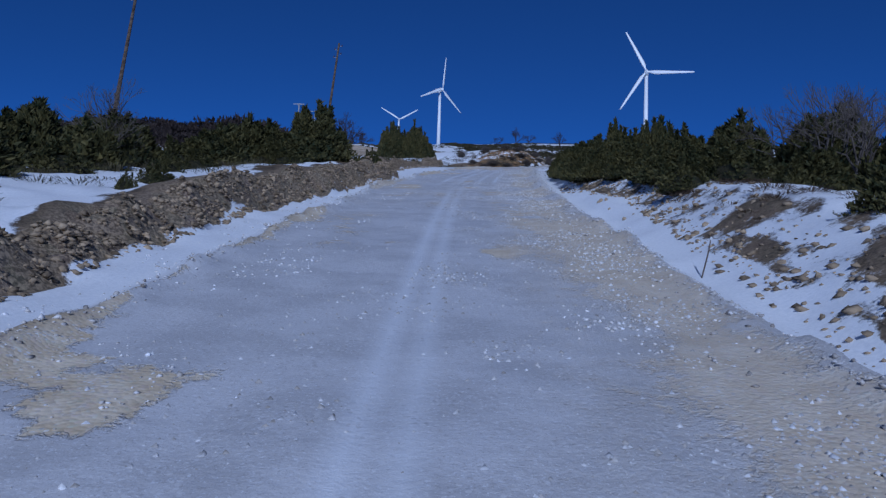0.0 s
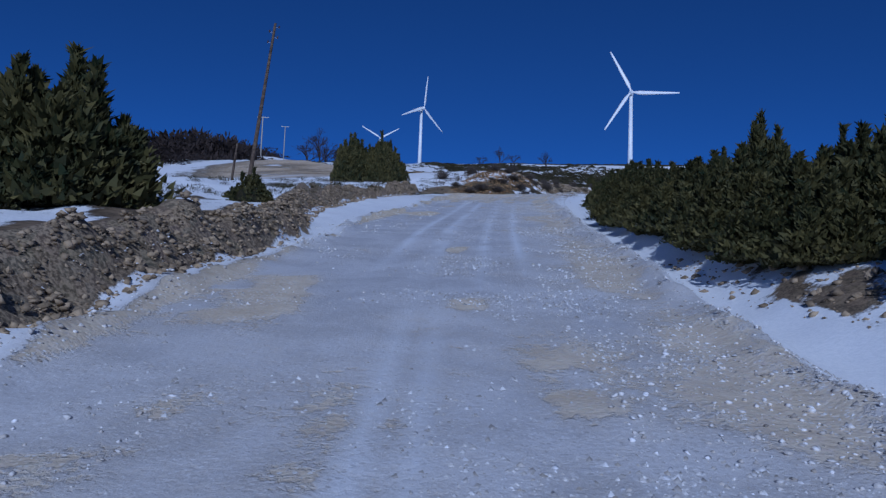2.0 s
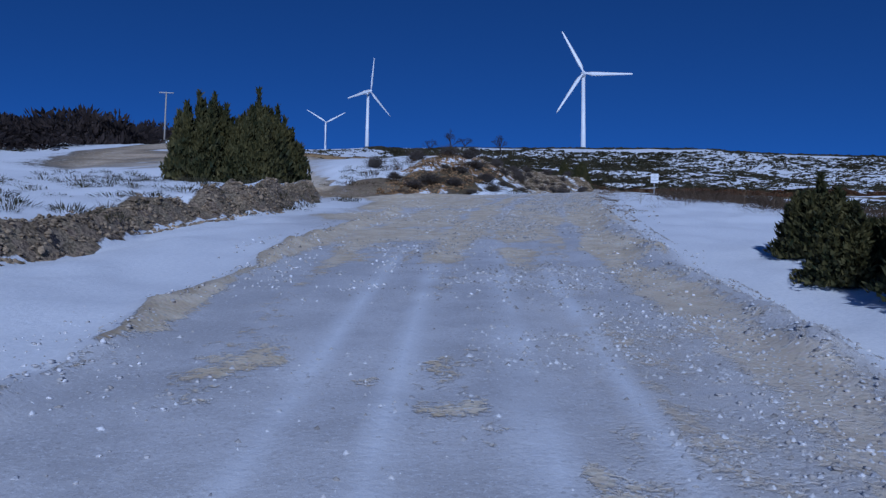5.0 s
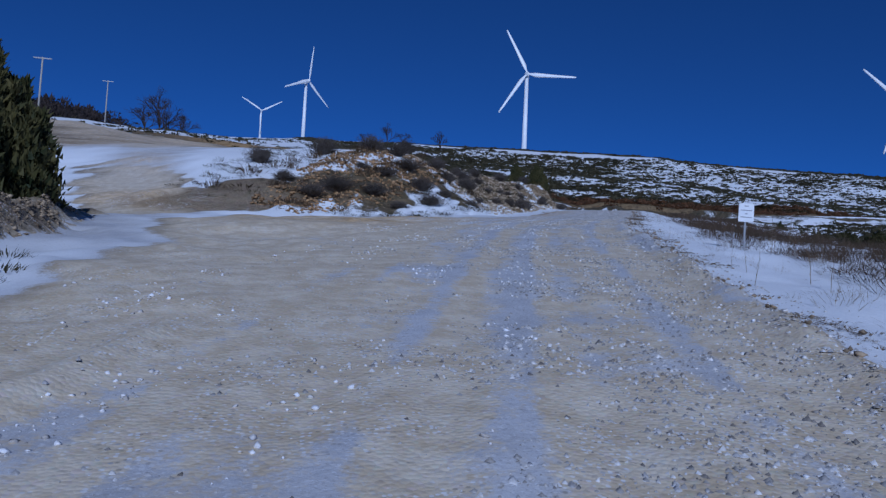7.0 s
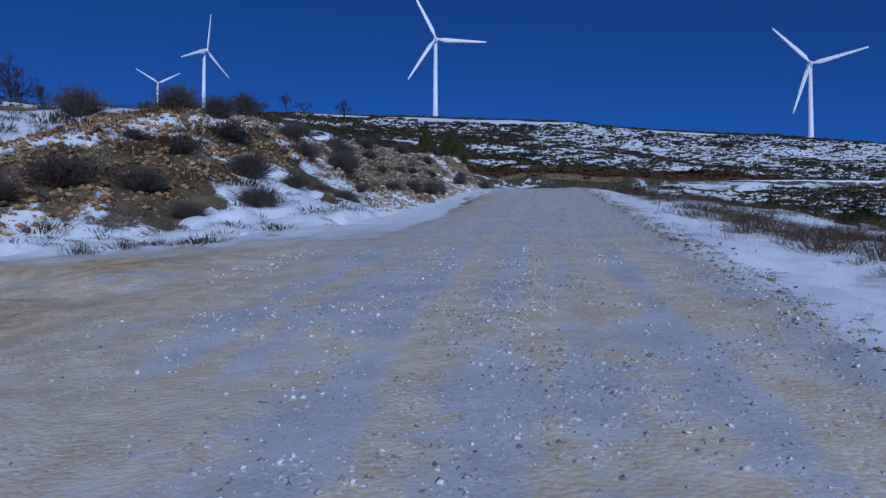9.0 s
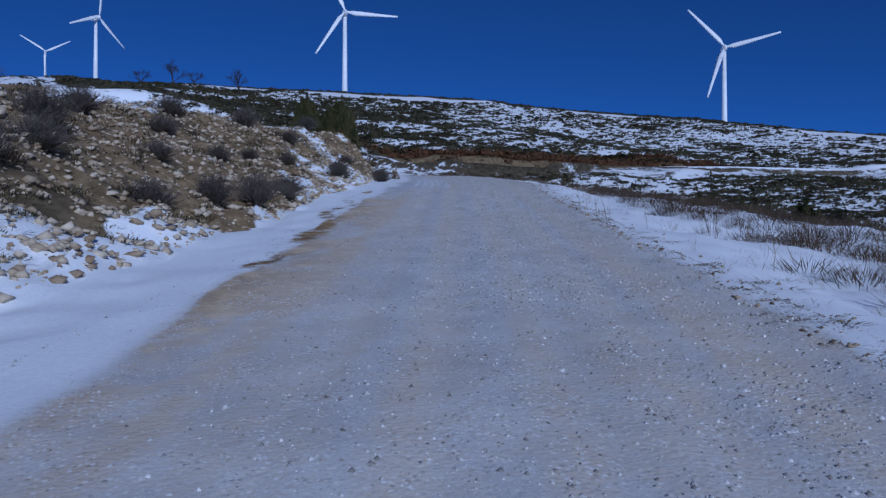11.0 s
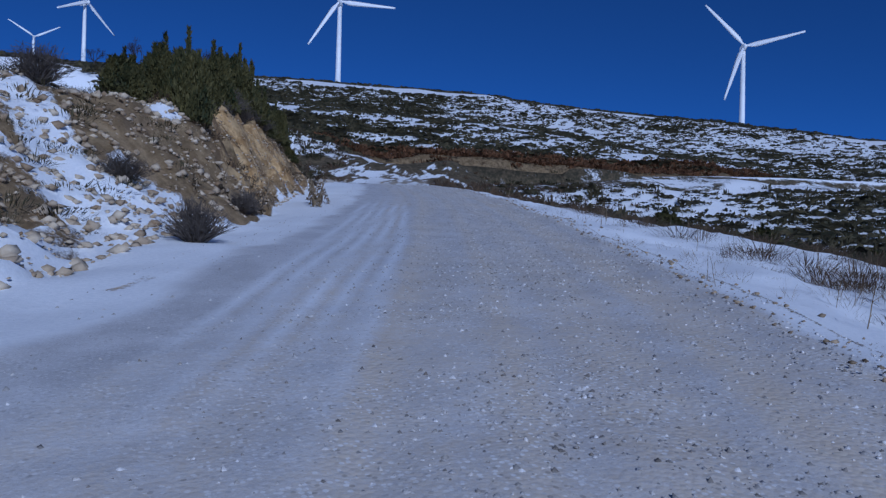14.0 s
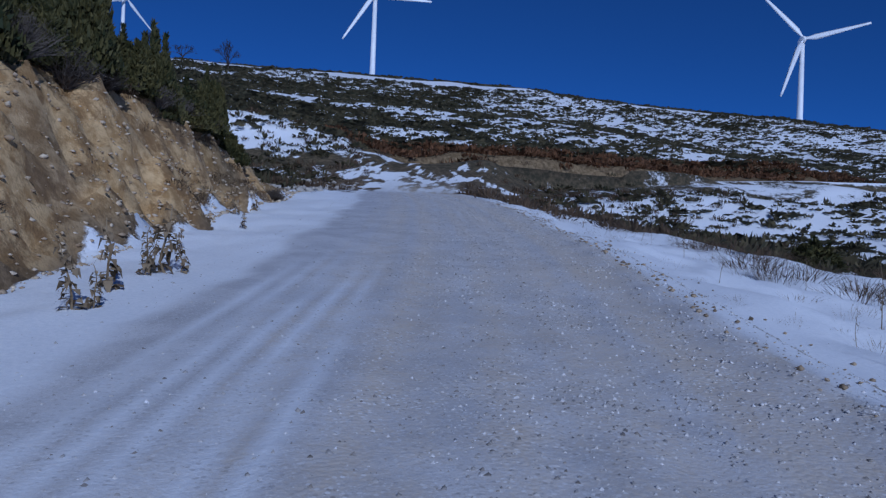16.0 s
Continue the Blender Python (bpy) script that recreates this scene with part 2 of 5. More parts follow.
def far_land(x, y):
    """The hills all round: how high and how far their crest stands at each bearing."""
    dx, dy = x - HUB[0], y - HUB[1]
    r = np.hypot(dx, dy) + 1e-6
    b = np.degrees(np.arctan2(dx, dy))
    crest = along(b, -180, -9, -140, -8, -100, -3, -70, 3, -40, 10.0, -20, 11.5, -10, 11.7, -5, 12.2, 5, 12.55, 16, 12.45, 26, 12.1, 31, 11.4, 36, 10.8, 43, 9.95, 50, 8.8, 65, 6.5, 90, 1, 130, -6, 180, -9)
    dist = along(b, -180, 200, -60, 240, -20, 280, 0, 250, 16, 220, 45, 230, 90, 250, 180, 200)
    power = along(b, -60, 1.0, 0, 1.05, 18, 1.55, 45, 1.8, 70, 1.9, 110, 1.2)
    u = r / dist
    top = dist * np.tan(np.radians(crest))
    behind = np.clip(r, 0, 950) * np.tan(np.radians(crest - 1.0 * step(u, 1.0, 1.35)))
    z = np.where(u < 1, top * np.clip(u, 0, 1) ** power, behind)
    z = z - 4.5 * np.exp(-((u - 0.2) / 0.13) ** 2) * step(b, 35, 60) * (1 - step(b, 110, 140))
    rough = step(r, 15, 70)
    return HUB[2] + z + rough * (1.3 * fractal(x, y, 45, 5) + 0.45 * fractal(x, y, 9, 9)) * (1 - 0.5 * step(u, 0.9, 1.0))


def rim_snow(x, y):
    """Wind-packed snow along the crest of the north-east hill."""
    dx, dy = x - HUB[0], y - HUB[1]
    b, r = np.degrees(np.arctan2(dx, dy)), np.hypot(dx, dy)
    far = along(b, -20, 280, 0, 250, 16, 220, 45, 230, 90, 250)
    return np.exp(-(((r / far - 0.99) / 0.022) ** 2)) * (step(b, 2, 8) * (1 - step(b, 24, 29)) + 0.8 * step(b, 31, 33) * (1 - step(b, 36, 39)) + 0.7 * step(b, 47, 50))


def land(x, y, marks=False):
    x, y = np.asarray(x, float), np.asarray(y, float)
    s, d, zr, _ = road_frame(x, y)
    n1, n2, n3 = fractal(x, y, 2.2, 21), fractal(x, y, 0.55, 31), fractal(x, y, 7.0, 41)
    left, right = np.clip(-d, 0, None), np.clip(d, 0, None)
    # left side
    foot = along(s, 0, 3.5, 15, 3.7, 24, 3.0, 30, 3.15, 38, 4.7, 45, 5.1, 52, 5.7, 58, 5.7, 64, 7.0, 70, 8.9, 76, 12.2, 82, 14, 87, 8, 92, 5.2, 100, 4.6, 120, 4.1, 126, 4.2, 131, 4.3, 135, 4.6, 140, 5.0, 146, 5.2, 152, 5.3, 170, 6)
    high = along(s, -20, 0.45, 10, 0.45, 25, 0.62, 35, 0.5, 54, 0.45, 60, 0.62, 70, 0.62, 76, 0.4, 80, 0.1, 84, 0.2, 88, 1.5, 92, 2.7, 98, 3.6, 106, 3.2, 112, 2.9, 120, 2.65, 126, 2.5, 131, 2.5, 136, 2.8, 146, 2.9, 150, 2.4, 155, 1.4, 161, 0.3, 170, 0.3)
    wide = along(s, -20, 0.5, 74, 0.5, 80, 3, 86, 8, 92, 6.8, 103, 6.6, 110, 7.2, 120, 6.0, 126, 4.4, 131, 2.2, 140, 2.2, 150, 2.4)
    foot = foot + 0.25 * n1 * step(left, 2.9, 3.4)
    bank = step(left, foot, foot + wide)
    bankl = high * (0.55 * bank + 0.45 * np.clip((left - foot) / wide, 0, 1))
    beyond_l = along(s, 0, 0.02, 60, 0.02, 70, 0.03, 90, 0.05, 110, 0.08, 150, 0.06) * np.clip(left - foot - wide, 0, 60)
    shoulder_l = along(s, 0, 0.06, 112, 0.06, 120, 0.3, 140, 0.3, 160, 0.1) * step(left, 2.75, np.maximum(foot, 3.0)) * (1 - step(s, 74, 80))
    # right side
    footr = along(s, 0, 3.4, 10, 3.7, 20, 4.2, 27, 3.3, 40, 3.4, 50, 4.0, 60, 2.6, 170, 2.6)
    highr = along(s, -20, 0.45, 8, 0.6, 14, 0.75, 22, 0.6, 30, 0.35, 40, 0.3, 48, 0.15, 55, -0.1, 66, -0.25, 80, -0.35, 100, -0.45, 170, -0.5)
    wider = along(s, -20, 1.3, 22, 1.6, 40, 2, 55, 3, 70, 3, 170, 3.2)
    footr = footr + 0.25 * n1 * step(right, 2.7, 3.2)
    bankr = highr * step(right, footr, footr + wider)
    beyond_r = along(s, 0, 0.03, 45, 0.02, 60, -0.09, 75, -0.13, 170, -0.14) * np.clip(right - footr - wider, 0, 22)
    dip = -0.30 * np.exp(-(((right - 3.25) / 0.5) ** 2)) * (1 - step(s, 40, 54))
    # berms left by the plough, crown and ruts of the carriageway
    berm_l = np.exp(-(((d + 2.75 + 0.12 * n1) / 0.17) ** 2)) * (0.10 + 0.06 * n2) * (1 - step(s, 60, 66))
    berm_r = np.exp(-(((d - 2.42 - 0.12 * n1) / 0.2) ** 2)) * (0.13 + 0.08 * n2) * along(s, 0, 1, 70, 0.9, 90, 0.3, 170, 0.3)
    rut = sum(np.exp(-(((d - c) / 0.16) ** 2)) for c in (-1.15, -0.35, 0.6, 1.25)) * -0.018
    z = zr + bankl + beyond_l + shoulder_l + bankr + beyond_r + dip + berm_l + berm_r + rut
    rough = np.clip(step(np.abs(d), 2.5, 4.5), 0, 1)
    stony = step(left, foot - 0.05, foot + 0.08) * (1 - step(left, foot + wide, foot + wide + 0.7)) * step(high, 0.15, 0.4) * (1 - step(s, 154, 162))
    z = z + 0.010 * n2 + 0.02 * n1 + rough * (0.07 * n1 + 0.03 * n2 + 0.22 * n3 * step(np.abs(d), 5, 10)) + stony * (0.15 * n2 + 0.06 * n1) * (1 + 1.2 * step(s, 130, 134))
    gully = step(s, 129, 133) * (1 - step(s, 153, 160)) * step(left, foot, foot + 0.4) * (1 - step(left, foot + wide, foot + wide + 1.0))
    z = z + gully * (0.06 * fractal(s + 1.1 * left, 0.6 * left, 2.6, 96, 4) + 0.15 * fractal(x, y, 1.3, 95, 4) + 0.09 * fractal(x, y, 0.42, 98, 2))
    w = np.maximum(step(np.abs(d), np.where(d < 0, 14, 12), np.where(d < 0, 55, 48)), step(s, 178, 199))
    w = np.maximum(w, step(-s, 30, 60))
    z = z * (1 - w) + far_land(x, y) * w
    # the track that leaves the road's far end along the hillside
    tz = along(x, 52, 28.8, 55, 29.3, 62, 29.75, 70, 30.55, 80, 31.6, 97, 32.9, 110, 33.6, 140, 34.8, 200, 37.6, 260, 39.6)
    q = y - (185 + 0.03 * (x - 60) + 1.2 * np.sin(x / 21))
    on = step(x, 50, 58) * (1 - step(x, 230, 260))
    z = np.where(q < -1.8, z + (np.minimum(z, tz - 0.3 - 0.17 * (-q - 1.8)) - z) * on * step(d, 4, 10) * step(q, -45, -20), z)
    cut = step(x, 66, 80) * (1 - step(x, 100, 114)) * step(q, 1.5, 2.0) * (1 - step(q, 7, 14))
    z = np.maximum(z, np.where(cut > 0, tz + np.clip(0.55 * (q - 1.8), 0, 2.4) * cut - 20 * (1 - cut) ** 4, -99))
    bare = step(x, 46, 52) * (1 - step(x, 104, 116)) * step(q, 0.7, 1.2) * (1 - step(q, 7 + 3 * n3, 11 + 3 * n3))
    track = np.exp(-((q / 1.4) ** 4)) * on
    z = z * (1 - track) + tz * track
    if not marks:
        return z
    road = (1 - step(left, 2.6 + 0.2 * n1, 3.0 + 0.2 * n1) * (1 - step(s, 50, 58) * (1 - step(s, 86, 94)) * (1 - step(left, foot - 2.6 + 0.8 * n3, foot - 0.9 + 0.8 * n3)))) * (1 - step(right, 2.4, 2.9))
    road = road * (1 - step(s, 175, 190))
    # how much snow lies: 1 deep, 0 bare
    lane = along(s, 0, 0.80, 12, 0.82, 18, 0.77, 26, 0.72, 31, 0.82, 42, 0.78, 48, 0.54, 54, 0.41, 62, 0.39, 70, 0.43, 80, 0.50, 95, 0.58, 130, 0.61)
    gravel_r = np.exp(-(((d - 1.9) / 0.85) ** 2)) * along(s, 0, 0.5, 30, 0.36, 44, 0.30, 52, 0.1, 100, 0.12)
    gravel_l = np.exp(-(((d + 2.3) / 0.6) ** 2)) * along(s, 0, 0.03, 16, 0.05, 21, 0.28, 26, 0.28, 29, 0.05, 46, 0.05, 50, 0.1, 94, 0.1, 98, 0.65, 111, 0.65, 117, 0.0)
    streak = 0.19 * np.sin(d * 5.2 + 1.0 + 0.5 * n3) * along(s, 0, 0.3, 50, 0.5, 60, 0.62, 70, 0.5, 84, 0.35, 98, 0.25, 120, 0.2)
    edge_l = 0.55 * np.exp(-(((d + 2.75) / 0.16) ** 2)) * (1 - step(s, 52, 60))
    streak = streak * (1 - step(left, 2.4, 3.4)) + (0.12 * np.sin(d * 8.3 + 2.0 + 0.3 * n1) + 0.07 * np.sin(d * 14.0 + 0.4 * n3)) * (1 - step(left, 2.4, 3.4)) * step(s, 40, 60) * (1 - 0.2 * step(s, 70, 80))
    snow_road = lane - gravel_r * np.clip(0.9 + 0.5 * n1, 0.3, 1.3) - gravel_l * np.clip(0.6 + 1.1 * n1 + 0.8 * n2, 0, 1.3) - edge_l + streak + along(s, 0, 0.2, 12, 0.2, 18, 0.28, 27, 0.28, 31, 0.16, 44, 0.18, 60, 0.08, 170, 0.06) * fractal(x, y, 2.2, 61, 4) + 0.16 * step(s, 46, 54) * (1 - step(s, 84, 96)) * fractal(x, y, 1.5, 67, 3)
    snow_road = snow_road + 0.45 * step(left, 1.4, 2.3) * step(s, 114, 122)
    side = 0.95 - 0.75 * stony * (1 - step(s, 86, 92)) - (0.36 - 0.22 * n1 - 0.15 * n2) * step(left, foot + wide, foot + wide + 5) * (1 - step(s, 64, 70)) + 0.24 * n3 * step(left, foot, foot + 1)
    knoll = step(s, 86, 92) * step(left, foot - 0.3, foot + 0.4) * (1 - step(s, 160, 170)) * (1 - step(left, 12.6 + n1, 14.4 + n1) * (1 - step(s, 93, 98)))
    side = side - knoll * (0.70 + 0.10 * step(s, 100, 108) + 0.08 * step(s, 115, 123) - 0.30 * n1 - 0.15 * n2) + along(s, 80, 0.95, 99, 0.95, 107, 0.55, 131, 0.5) * np.exp(-(((left - foot - np.where(s < 96, 0.9, -0.2)) / np.where(s < 96, 2.3, 1.2)) ** 2)) * step(s, 80, 85) * (1 - step(s, 127, 131)) + along(s, 90, 0.95, 104, 0.8, 112, 0.45, 135, 0.35) * knoll * step(left, foot + wide - along(s, 104, 3.0, 116, 1.2) + n1, foot + wide + 0.8 + n1)
    side = side + knoll * (0.42 * step(fractal(x, y, 4.5, 91), 0.30, 0.65) + 0.7 * np.exp(-(((s - 126.6 - 0.45 * (left - 6.5) + 0.5 * n1) / 0.6) ** 2)) * step(left, 4.6, 5.4))
    side = side - 0.5 * step(left, foot + 0.45, foot + 0.8) * (1 - step(left, foot + 0.9 + 0.9 * n1, foot + 1.7 + 0.9 * n1)) * step(s, 6, 10) * (1 - step(s, 30, 32))
    side = side - 0.75 * np.exp(-(((left - 3.3 - 0.4 * n1) / 0.7) ** 2)) * step(s, 97, 101) * (1 - step(s, 113, 118))
    upper_clay = step(s, 131, 134) * (1 - step(s, 154, 162)) * step(left, foot, foot + 0.5) * (1 - step(left, foot + wide, foot + wide + 1.5))
    side = side - 0.75 * upper_clay
    rb = step(right, footr - 0.1, footr + 0.1) * (1 - step(right, footr + 0.9, footr + 1.6)) * (1 - step(s, 26, 30))
    side = side - rb * (0.38 + 0.22 * n1 + 0.3 * n2) - 0.28 * step(right, footr + 0.5, footr + 2) * (1 - step(s, 46, 54)) * (0.6 + n1) - 0.16 * step(right, 2.4, 3.0) * step(s, 55, 65)
    hillside = step(np.hypot(x - HUB[0], y - HUB[1]), 38, 62) * np.maximum(step(np.abs(d), 15, 30), step(s, 152, 168) * np.maximum(step(np.abs(d), 5, 10), step(s, 182, 194)))
    side = side * (1 - hillside) + hillside * (0.80 + 0.12 * fractal(x, y, 30, 71) + 0.10 * step(np.degrees(np.arctan2(x - HUB[0], y - HUB[1])), 32, 48) + 0.35 * rim_snow(x, y))
    end = step(s, 156, 168) * (1 - step(np.abs(d), np.where(d > 0, 7, 24), np.where(d > 0, 13, 40))) * (1 - track) * (1 - step(y, 184, 187))
    side = side - end * np.where(d > 0, step(s, 164, 178), 1.0) * (0.42 + 0.30 * n1 + 0.30 * n2)
    side = side * (1 - track) + np.exp(-((q / 1.0) ** 4)) * on - 0.65 * bare
    side = side - 0.36 * step(-q, 1.0, 1.6) * (1 - step(-q, 6, 12)) * step(x, 48, 54) * on * (0.85 + 0.3 * n1 + 0.25 * n2)
    side = side - 0.05 * step(s, 150, 164) * step(left, 5, 9) * hillside
    for ps, pd, ls, ld in ((3.6, -1.75, 0.75, 0.5), (4.6, -2.4, 0.5, 0.3), (8.0, -1.2, 0.5, 0.25), (6.0, 0.85, 0.4, 0.2), (11.0, -0.9, 0.6, 0.3), (9.6, 0.5, 0.5, 0.25), (13.4, -0.3, 0.5, 0.25), (19.5, -1.9, 1.2, 0.3), (23.9, 0.15, 0.35, 0.18), (24.5, -1.8, 1.6, 0.35), (21.5, 0.7, 0.7, 0.25), (17.6, 0.9, 0.6, 0.25), (28.6, -0.2, 0.7, 0.3), (39.5, -1.8, 1.2, 0.5), (38.2, 1.5, 1.0, 0.4), (15.0, 1.2, 1.6, 0.4), (43.5, 0.4, 1.8, 0.5)):
        snow_road = snow_road - 0.46 * np.exp(-(((s - ps) / ls) ** 2) - ((d - pd) / ld) ** 2) * (1 + 1.3 * n1 + 1.0 * n2)
    snow_road = snow_road - 0.38 * step(left, 2.2, 4.2) * step(s, 72, 80) * (1 - step(s, 92, 97)) * np.clip(0.6 + 0.7 * n3, 0, 1)
    snow_road = snow_road - 0.55 * step(left, 1.9 + 0.3 * n1, 2.6 + 0.3 * n1) * step(s, 60, 68) * (1 - step(s, 77, 82)) * np.clip(0.8 + 0.5 * n1, 0, 1)
    lines = sum(np.exp(-(((d - c - 0.05 * np.sin(s / 9)) / 0.085) ** 2)) for c in (-1.1, -0.5, 0.25, 0.85)) * (0.75 + 0.5 * n2) * step(s, 24, 30) * (1 - step(s, 46, 54)) + 0.6 * sum(np.exp(-(((d - c) / 0.08) ** 2)) for c in (-0.45, -0.2)) * (1 - step(s, 20, 26))
    lines = lines + sum(np.exp(-(((d - c + 0.02 * (s - 125)) / 0.07) ** 2)) for c in (-2.0, -1.7, -1.4, -1.1, -0.8)) * step(s, 116, 122) * (1 - step(s, 134, 142))
    lines = 1.3 * lines
    snow_road = snow_road + 0.28 * lines
    spur = np.abs(x - (-0.5 - 0.12 * (y - 75)) + 0.6 * n1) * step(y, 66, 74)
    spur = (1 - step(spur, 1.2, 2.6)) * step(y, 66, 72) * (1 - step(y, 150, 175)) * step(left, 4.5, 8)
    side = side - spur * (0.30 + 0.25 * n3 + 0.2 * n1)
    ax, ay = (x + 2.4) * 0.88 + (y - 92.0) * 0.47, (y - 92.0) * 0.88 - (x + 2.4) * 0.47
    apron = 1 - step(np.hypot(ax / 2.3, ay / 6.5) + 0.35 * n1 + 0.2 * n3, 0.75, 1.05)
    quarry = step(y + 0.4 * x + 1.5 * n3, 101.0, 103.5) * (1 - step(y, 160, 180)) * (1 - step(x + 2 * n1, 2.0, 5.0)) * step(x, -34, -26)
    worked = np.clip(np.maximum(apron, quarry * np.clip(1.0 + 0.7 * n3 + 0.5 * n1, 0, 1)), 0, 1)
    side = side - 0.85 * worked
    pit = np.exp(-(((x + 8) / 18) ** 2) - ((y - 199) / 10) ** 2)
    side = side - 0.8 * pit
    ledge = np.exp(-(((s - 121.4) / 1.2) ** 2) - ((left - 3.15 + 0.15 * n1) / 0.24) ** 2) + np.exp(-(((s - 116.4) / 0.9) ** 2) - ((left - 3.3 + 0.2 * n1) / 0.3) ** 2)
    side = side - 0.9 * ledge
    snow = snow_road * road + side * (1 - road)
    rock = np.clip(stony * (1 - 0.6 * step(s, 86, 90) - 0.3 * step(s, 130, 134)) + 0.4 * rb, 0, 1) * (1 - road)
    clay = np.clip(0.8 + 0.9 * fractal(x, y, 1.8, 97), 0.15, 1) * np.clip(upper_clay, 0, 1) + (0.36 - 0.26 * (1 - step(s, 96, 104))) * np.clip(knoll, 0, 1)
    scrub = np.clip(hillside * 0.8 + (0.30 + 0.45 * (1 - step(s, 98, 108))) * knoll * (1 - upper_clay) + upper_clay * 0.45 * step(fractal(x, y, 2.6, 99), 0.15, 0.5) + 0.35 * step(left, foot + wide, foot + wide + 3) * (1 - step(s, 60, 66)), 0, 1) * (1 - road)
    road = np.maximum(road, 0.9 * np.maximum(spur, worked))
    clay = clay + 0.8 * pit + 0.55 * np.exp(-(((left - 3.0) / 0.9) ** 2)) * step(s, 84, 92) * (1 - step(s, 110, 117)) + 0.85 * step(left, 2.2, 4.2) * step(s, 72, 80) * (1 - step(s, 92, 96)) * np.clip(0.5 + n3 + 0.4 * n1, 0, 1) * road
    clay = clay + 0.30 * bare + 0.8 * ledge
    scrub = scrub * (1 - spur) * (1 - worked) * (1 - pit) * (1 - 0.5 * bare)
    return z, snow, road, rock, np.clip(clay, 0, 1), scrub, np.clip(lines, 0, 1), road * step(s, 46, 58), road * np.maximum(step(s, 82, 92), 0.5 * (1 - step(s, 44, 50)) * np.maximum(step(d, 0.0, 1.0), 0.9 * step(s, 12, 16) * (1 - step(s, 27, 31))))


def ground_z(x, y):
    return float(land(np.array([x]), np.array([y]))[0])


def spot(s, d):
    """World place at s along the road and d to its right, on the ground."""
    y = np.interp(s, ROAD_S, _yy)
    x = np.interp(y, _yy, ROAD_XS)
    slope = np.interp(y, _yy[:-1] + 0.25, np.diff(ROAD_XS) / 0.5)
    c = 1 / math.sqrt(1 + slope**2)
    px, py = x + d * c, y - d * slope * c
    return Vector((px, py, ground_z(px, py)))


def road_places(s, d):
    y = np.interp(s, ROAD_S, _yy)
    x = np.interp(y, _yy, ROAD_XS)
    slope = np.interp(y, _yy[:-1] + 0.25, np.diff(ROAD_XS) / 0.5)
    c = 1 / np.sqrt(1 + slope**2)
    px, py = x + d * c, y - d * slope * c
    return np.stack([px, py, land(px, py)], 1)


def spread(first, ratio, reach):
    out, v = [], first
    while out == [] or out[-1] < reach:
        out.append((out[-1] if out else 0) + v)
        v *= ratio
    return np.array(out)


def build_ground():
    inner = np.arange(-8.0, 8.01, 0.14)
    wing = spread(0.16, 1.075, 3400)
    offs = np.r_[-8 - wing[::-1], inner, 8 + wing]
    ys = np.arange(-4.0, 172.0, 0.27)
    tail = spread(0.3, 1.09, 3400)
    ys = np.r_[ys, np.arange(ys[-1] + 0.6, 197.0, 0.6)]
    ys = np.r_[-4 - tail[::-1], ys, ys[-1] + tail]
    cx = np.interp(np.clip(ys, -40, 186), _yy, ROAD_XS)
    X = cx[:, None] + offs[None, :]
    Y = np.repeat(ys[:, None], len(offs), 1)
    z, *marks = land(X.ravel(), Y.ravel(), True)
    co = np.stack([X.ravel(), Y.ravel(), z], 1)
    h, w = X.shape
    idx = np.arange(h * w).reshape(h, w)
    quads = np.stack([idx[:-1, :-1], idx[:-1, 1:], idx[1:, 1:], idx[1:, :-1]], -1).reshape(-1, 4)
    me = bpy.data.meshes.new("ground")
    me.vertices.add(len(co))
    me.vertices.foreach_set("co", co.ravel())
    me.loops.add(quads.size)
    me.loops.foreach_set("vertex_index", quads.ravel())
    me.polygons.add(len(quads))
    me.polygons.foreach_set("loop_start", np.arange(0, quads.size, 4))
    me.update(calc_edges=True)
    for name, m in zip(("a_snow", "a_road", "a_rock", "a_clay", "a_scrub", "a_track", "a_fine", "a_mixed"), marks):
        me.attributes.new(name, "FLOAT", "POINT").data.foreach_set("value", m.astype(np.float32))
    me.polygons.foreach_set("use_smooth", np.ones(len(quads), bool))
    me.materials.append(M_GROUND)
    return tagged(new("ground", me), "snow-patched stony hillside with an icy gravel road", "ground", kind="structure")


build_ground()


# ---- helpers for things ----
def mesh_of(name, verts, faces, material, smooth=False):
    me = bpy.data.meshes.new(name)
    me.from_pydata([tuple(v) for v in verts], [], faces)
    me.update()
    if smooth:
        me.polygons.foreach_set("use_smooth", np.ones(len(me.polygons), bool))
    me.materials.append(material)
    return me


def part(name, me, parent, label=""):
    ob = new(name, me)
    ob.parent = parent
    return tagged(ob, label)


def tube(verts, faces, a, b, ra, rb, sides=6, cap=True):
    """A tapered round bar from a to b, added to the lists."""
    a, b = Vector(a), Vector(b)
    ax = (b - a).normalized()
    u = ax.orthogonal().normalized()
    v = ax.cross(u)
    n = len(verts)
    for p, r in ((a, ra), (b, rb)):
        for k in range(sides):
            w = 2 * math.pi * k / sides
            verts.append(p + r * (math.cos(w) * u + math.sin(w) * v))
    for k in range(sides):
        m = (k + 1) % sides
        faces.append((n + k, n + m, n + sides + m, n + sides + k))
    if cap:
        faces.append(tuple(n + sides + k for k in range(sides)))
        faces.append(tuple(n + k for k in reversed(range(sides))))


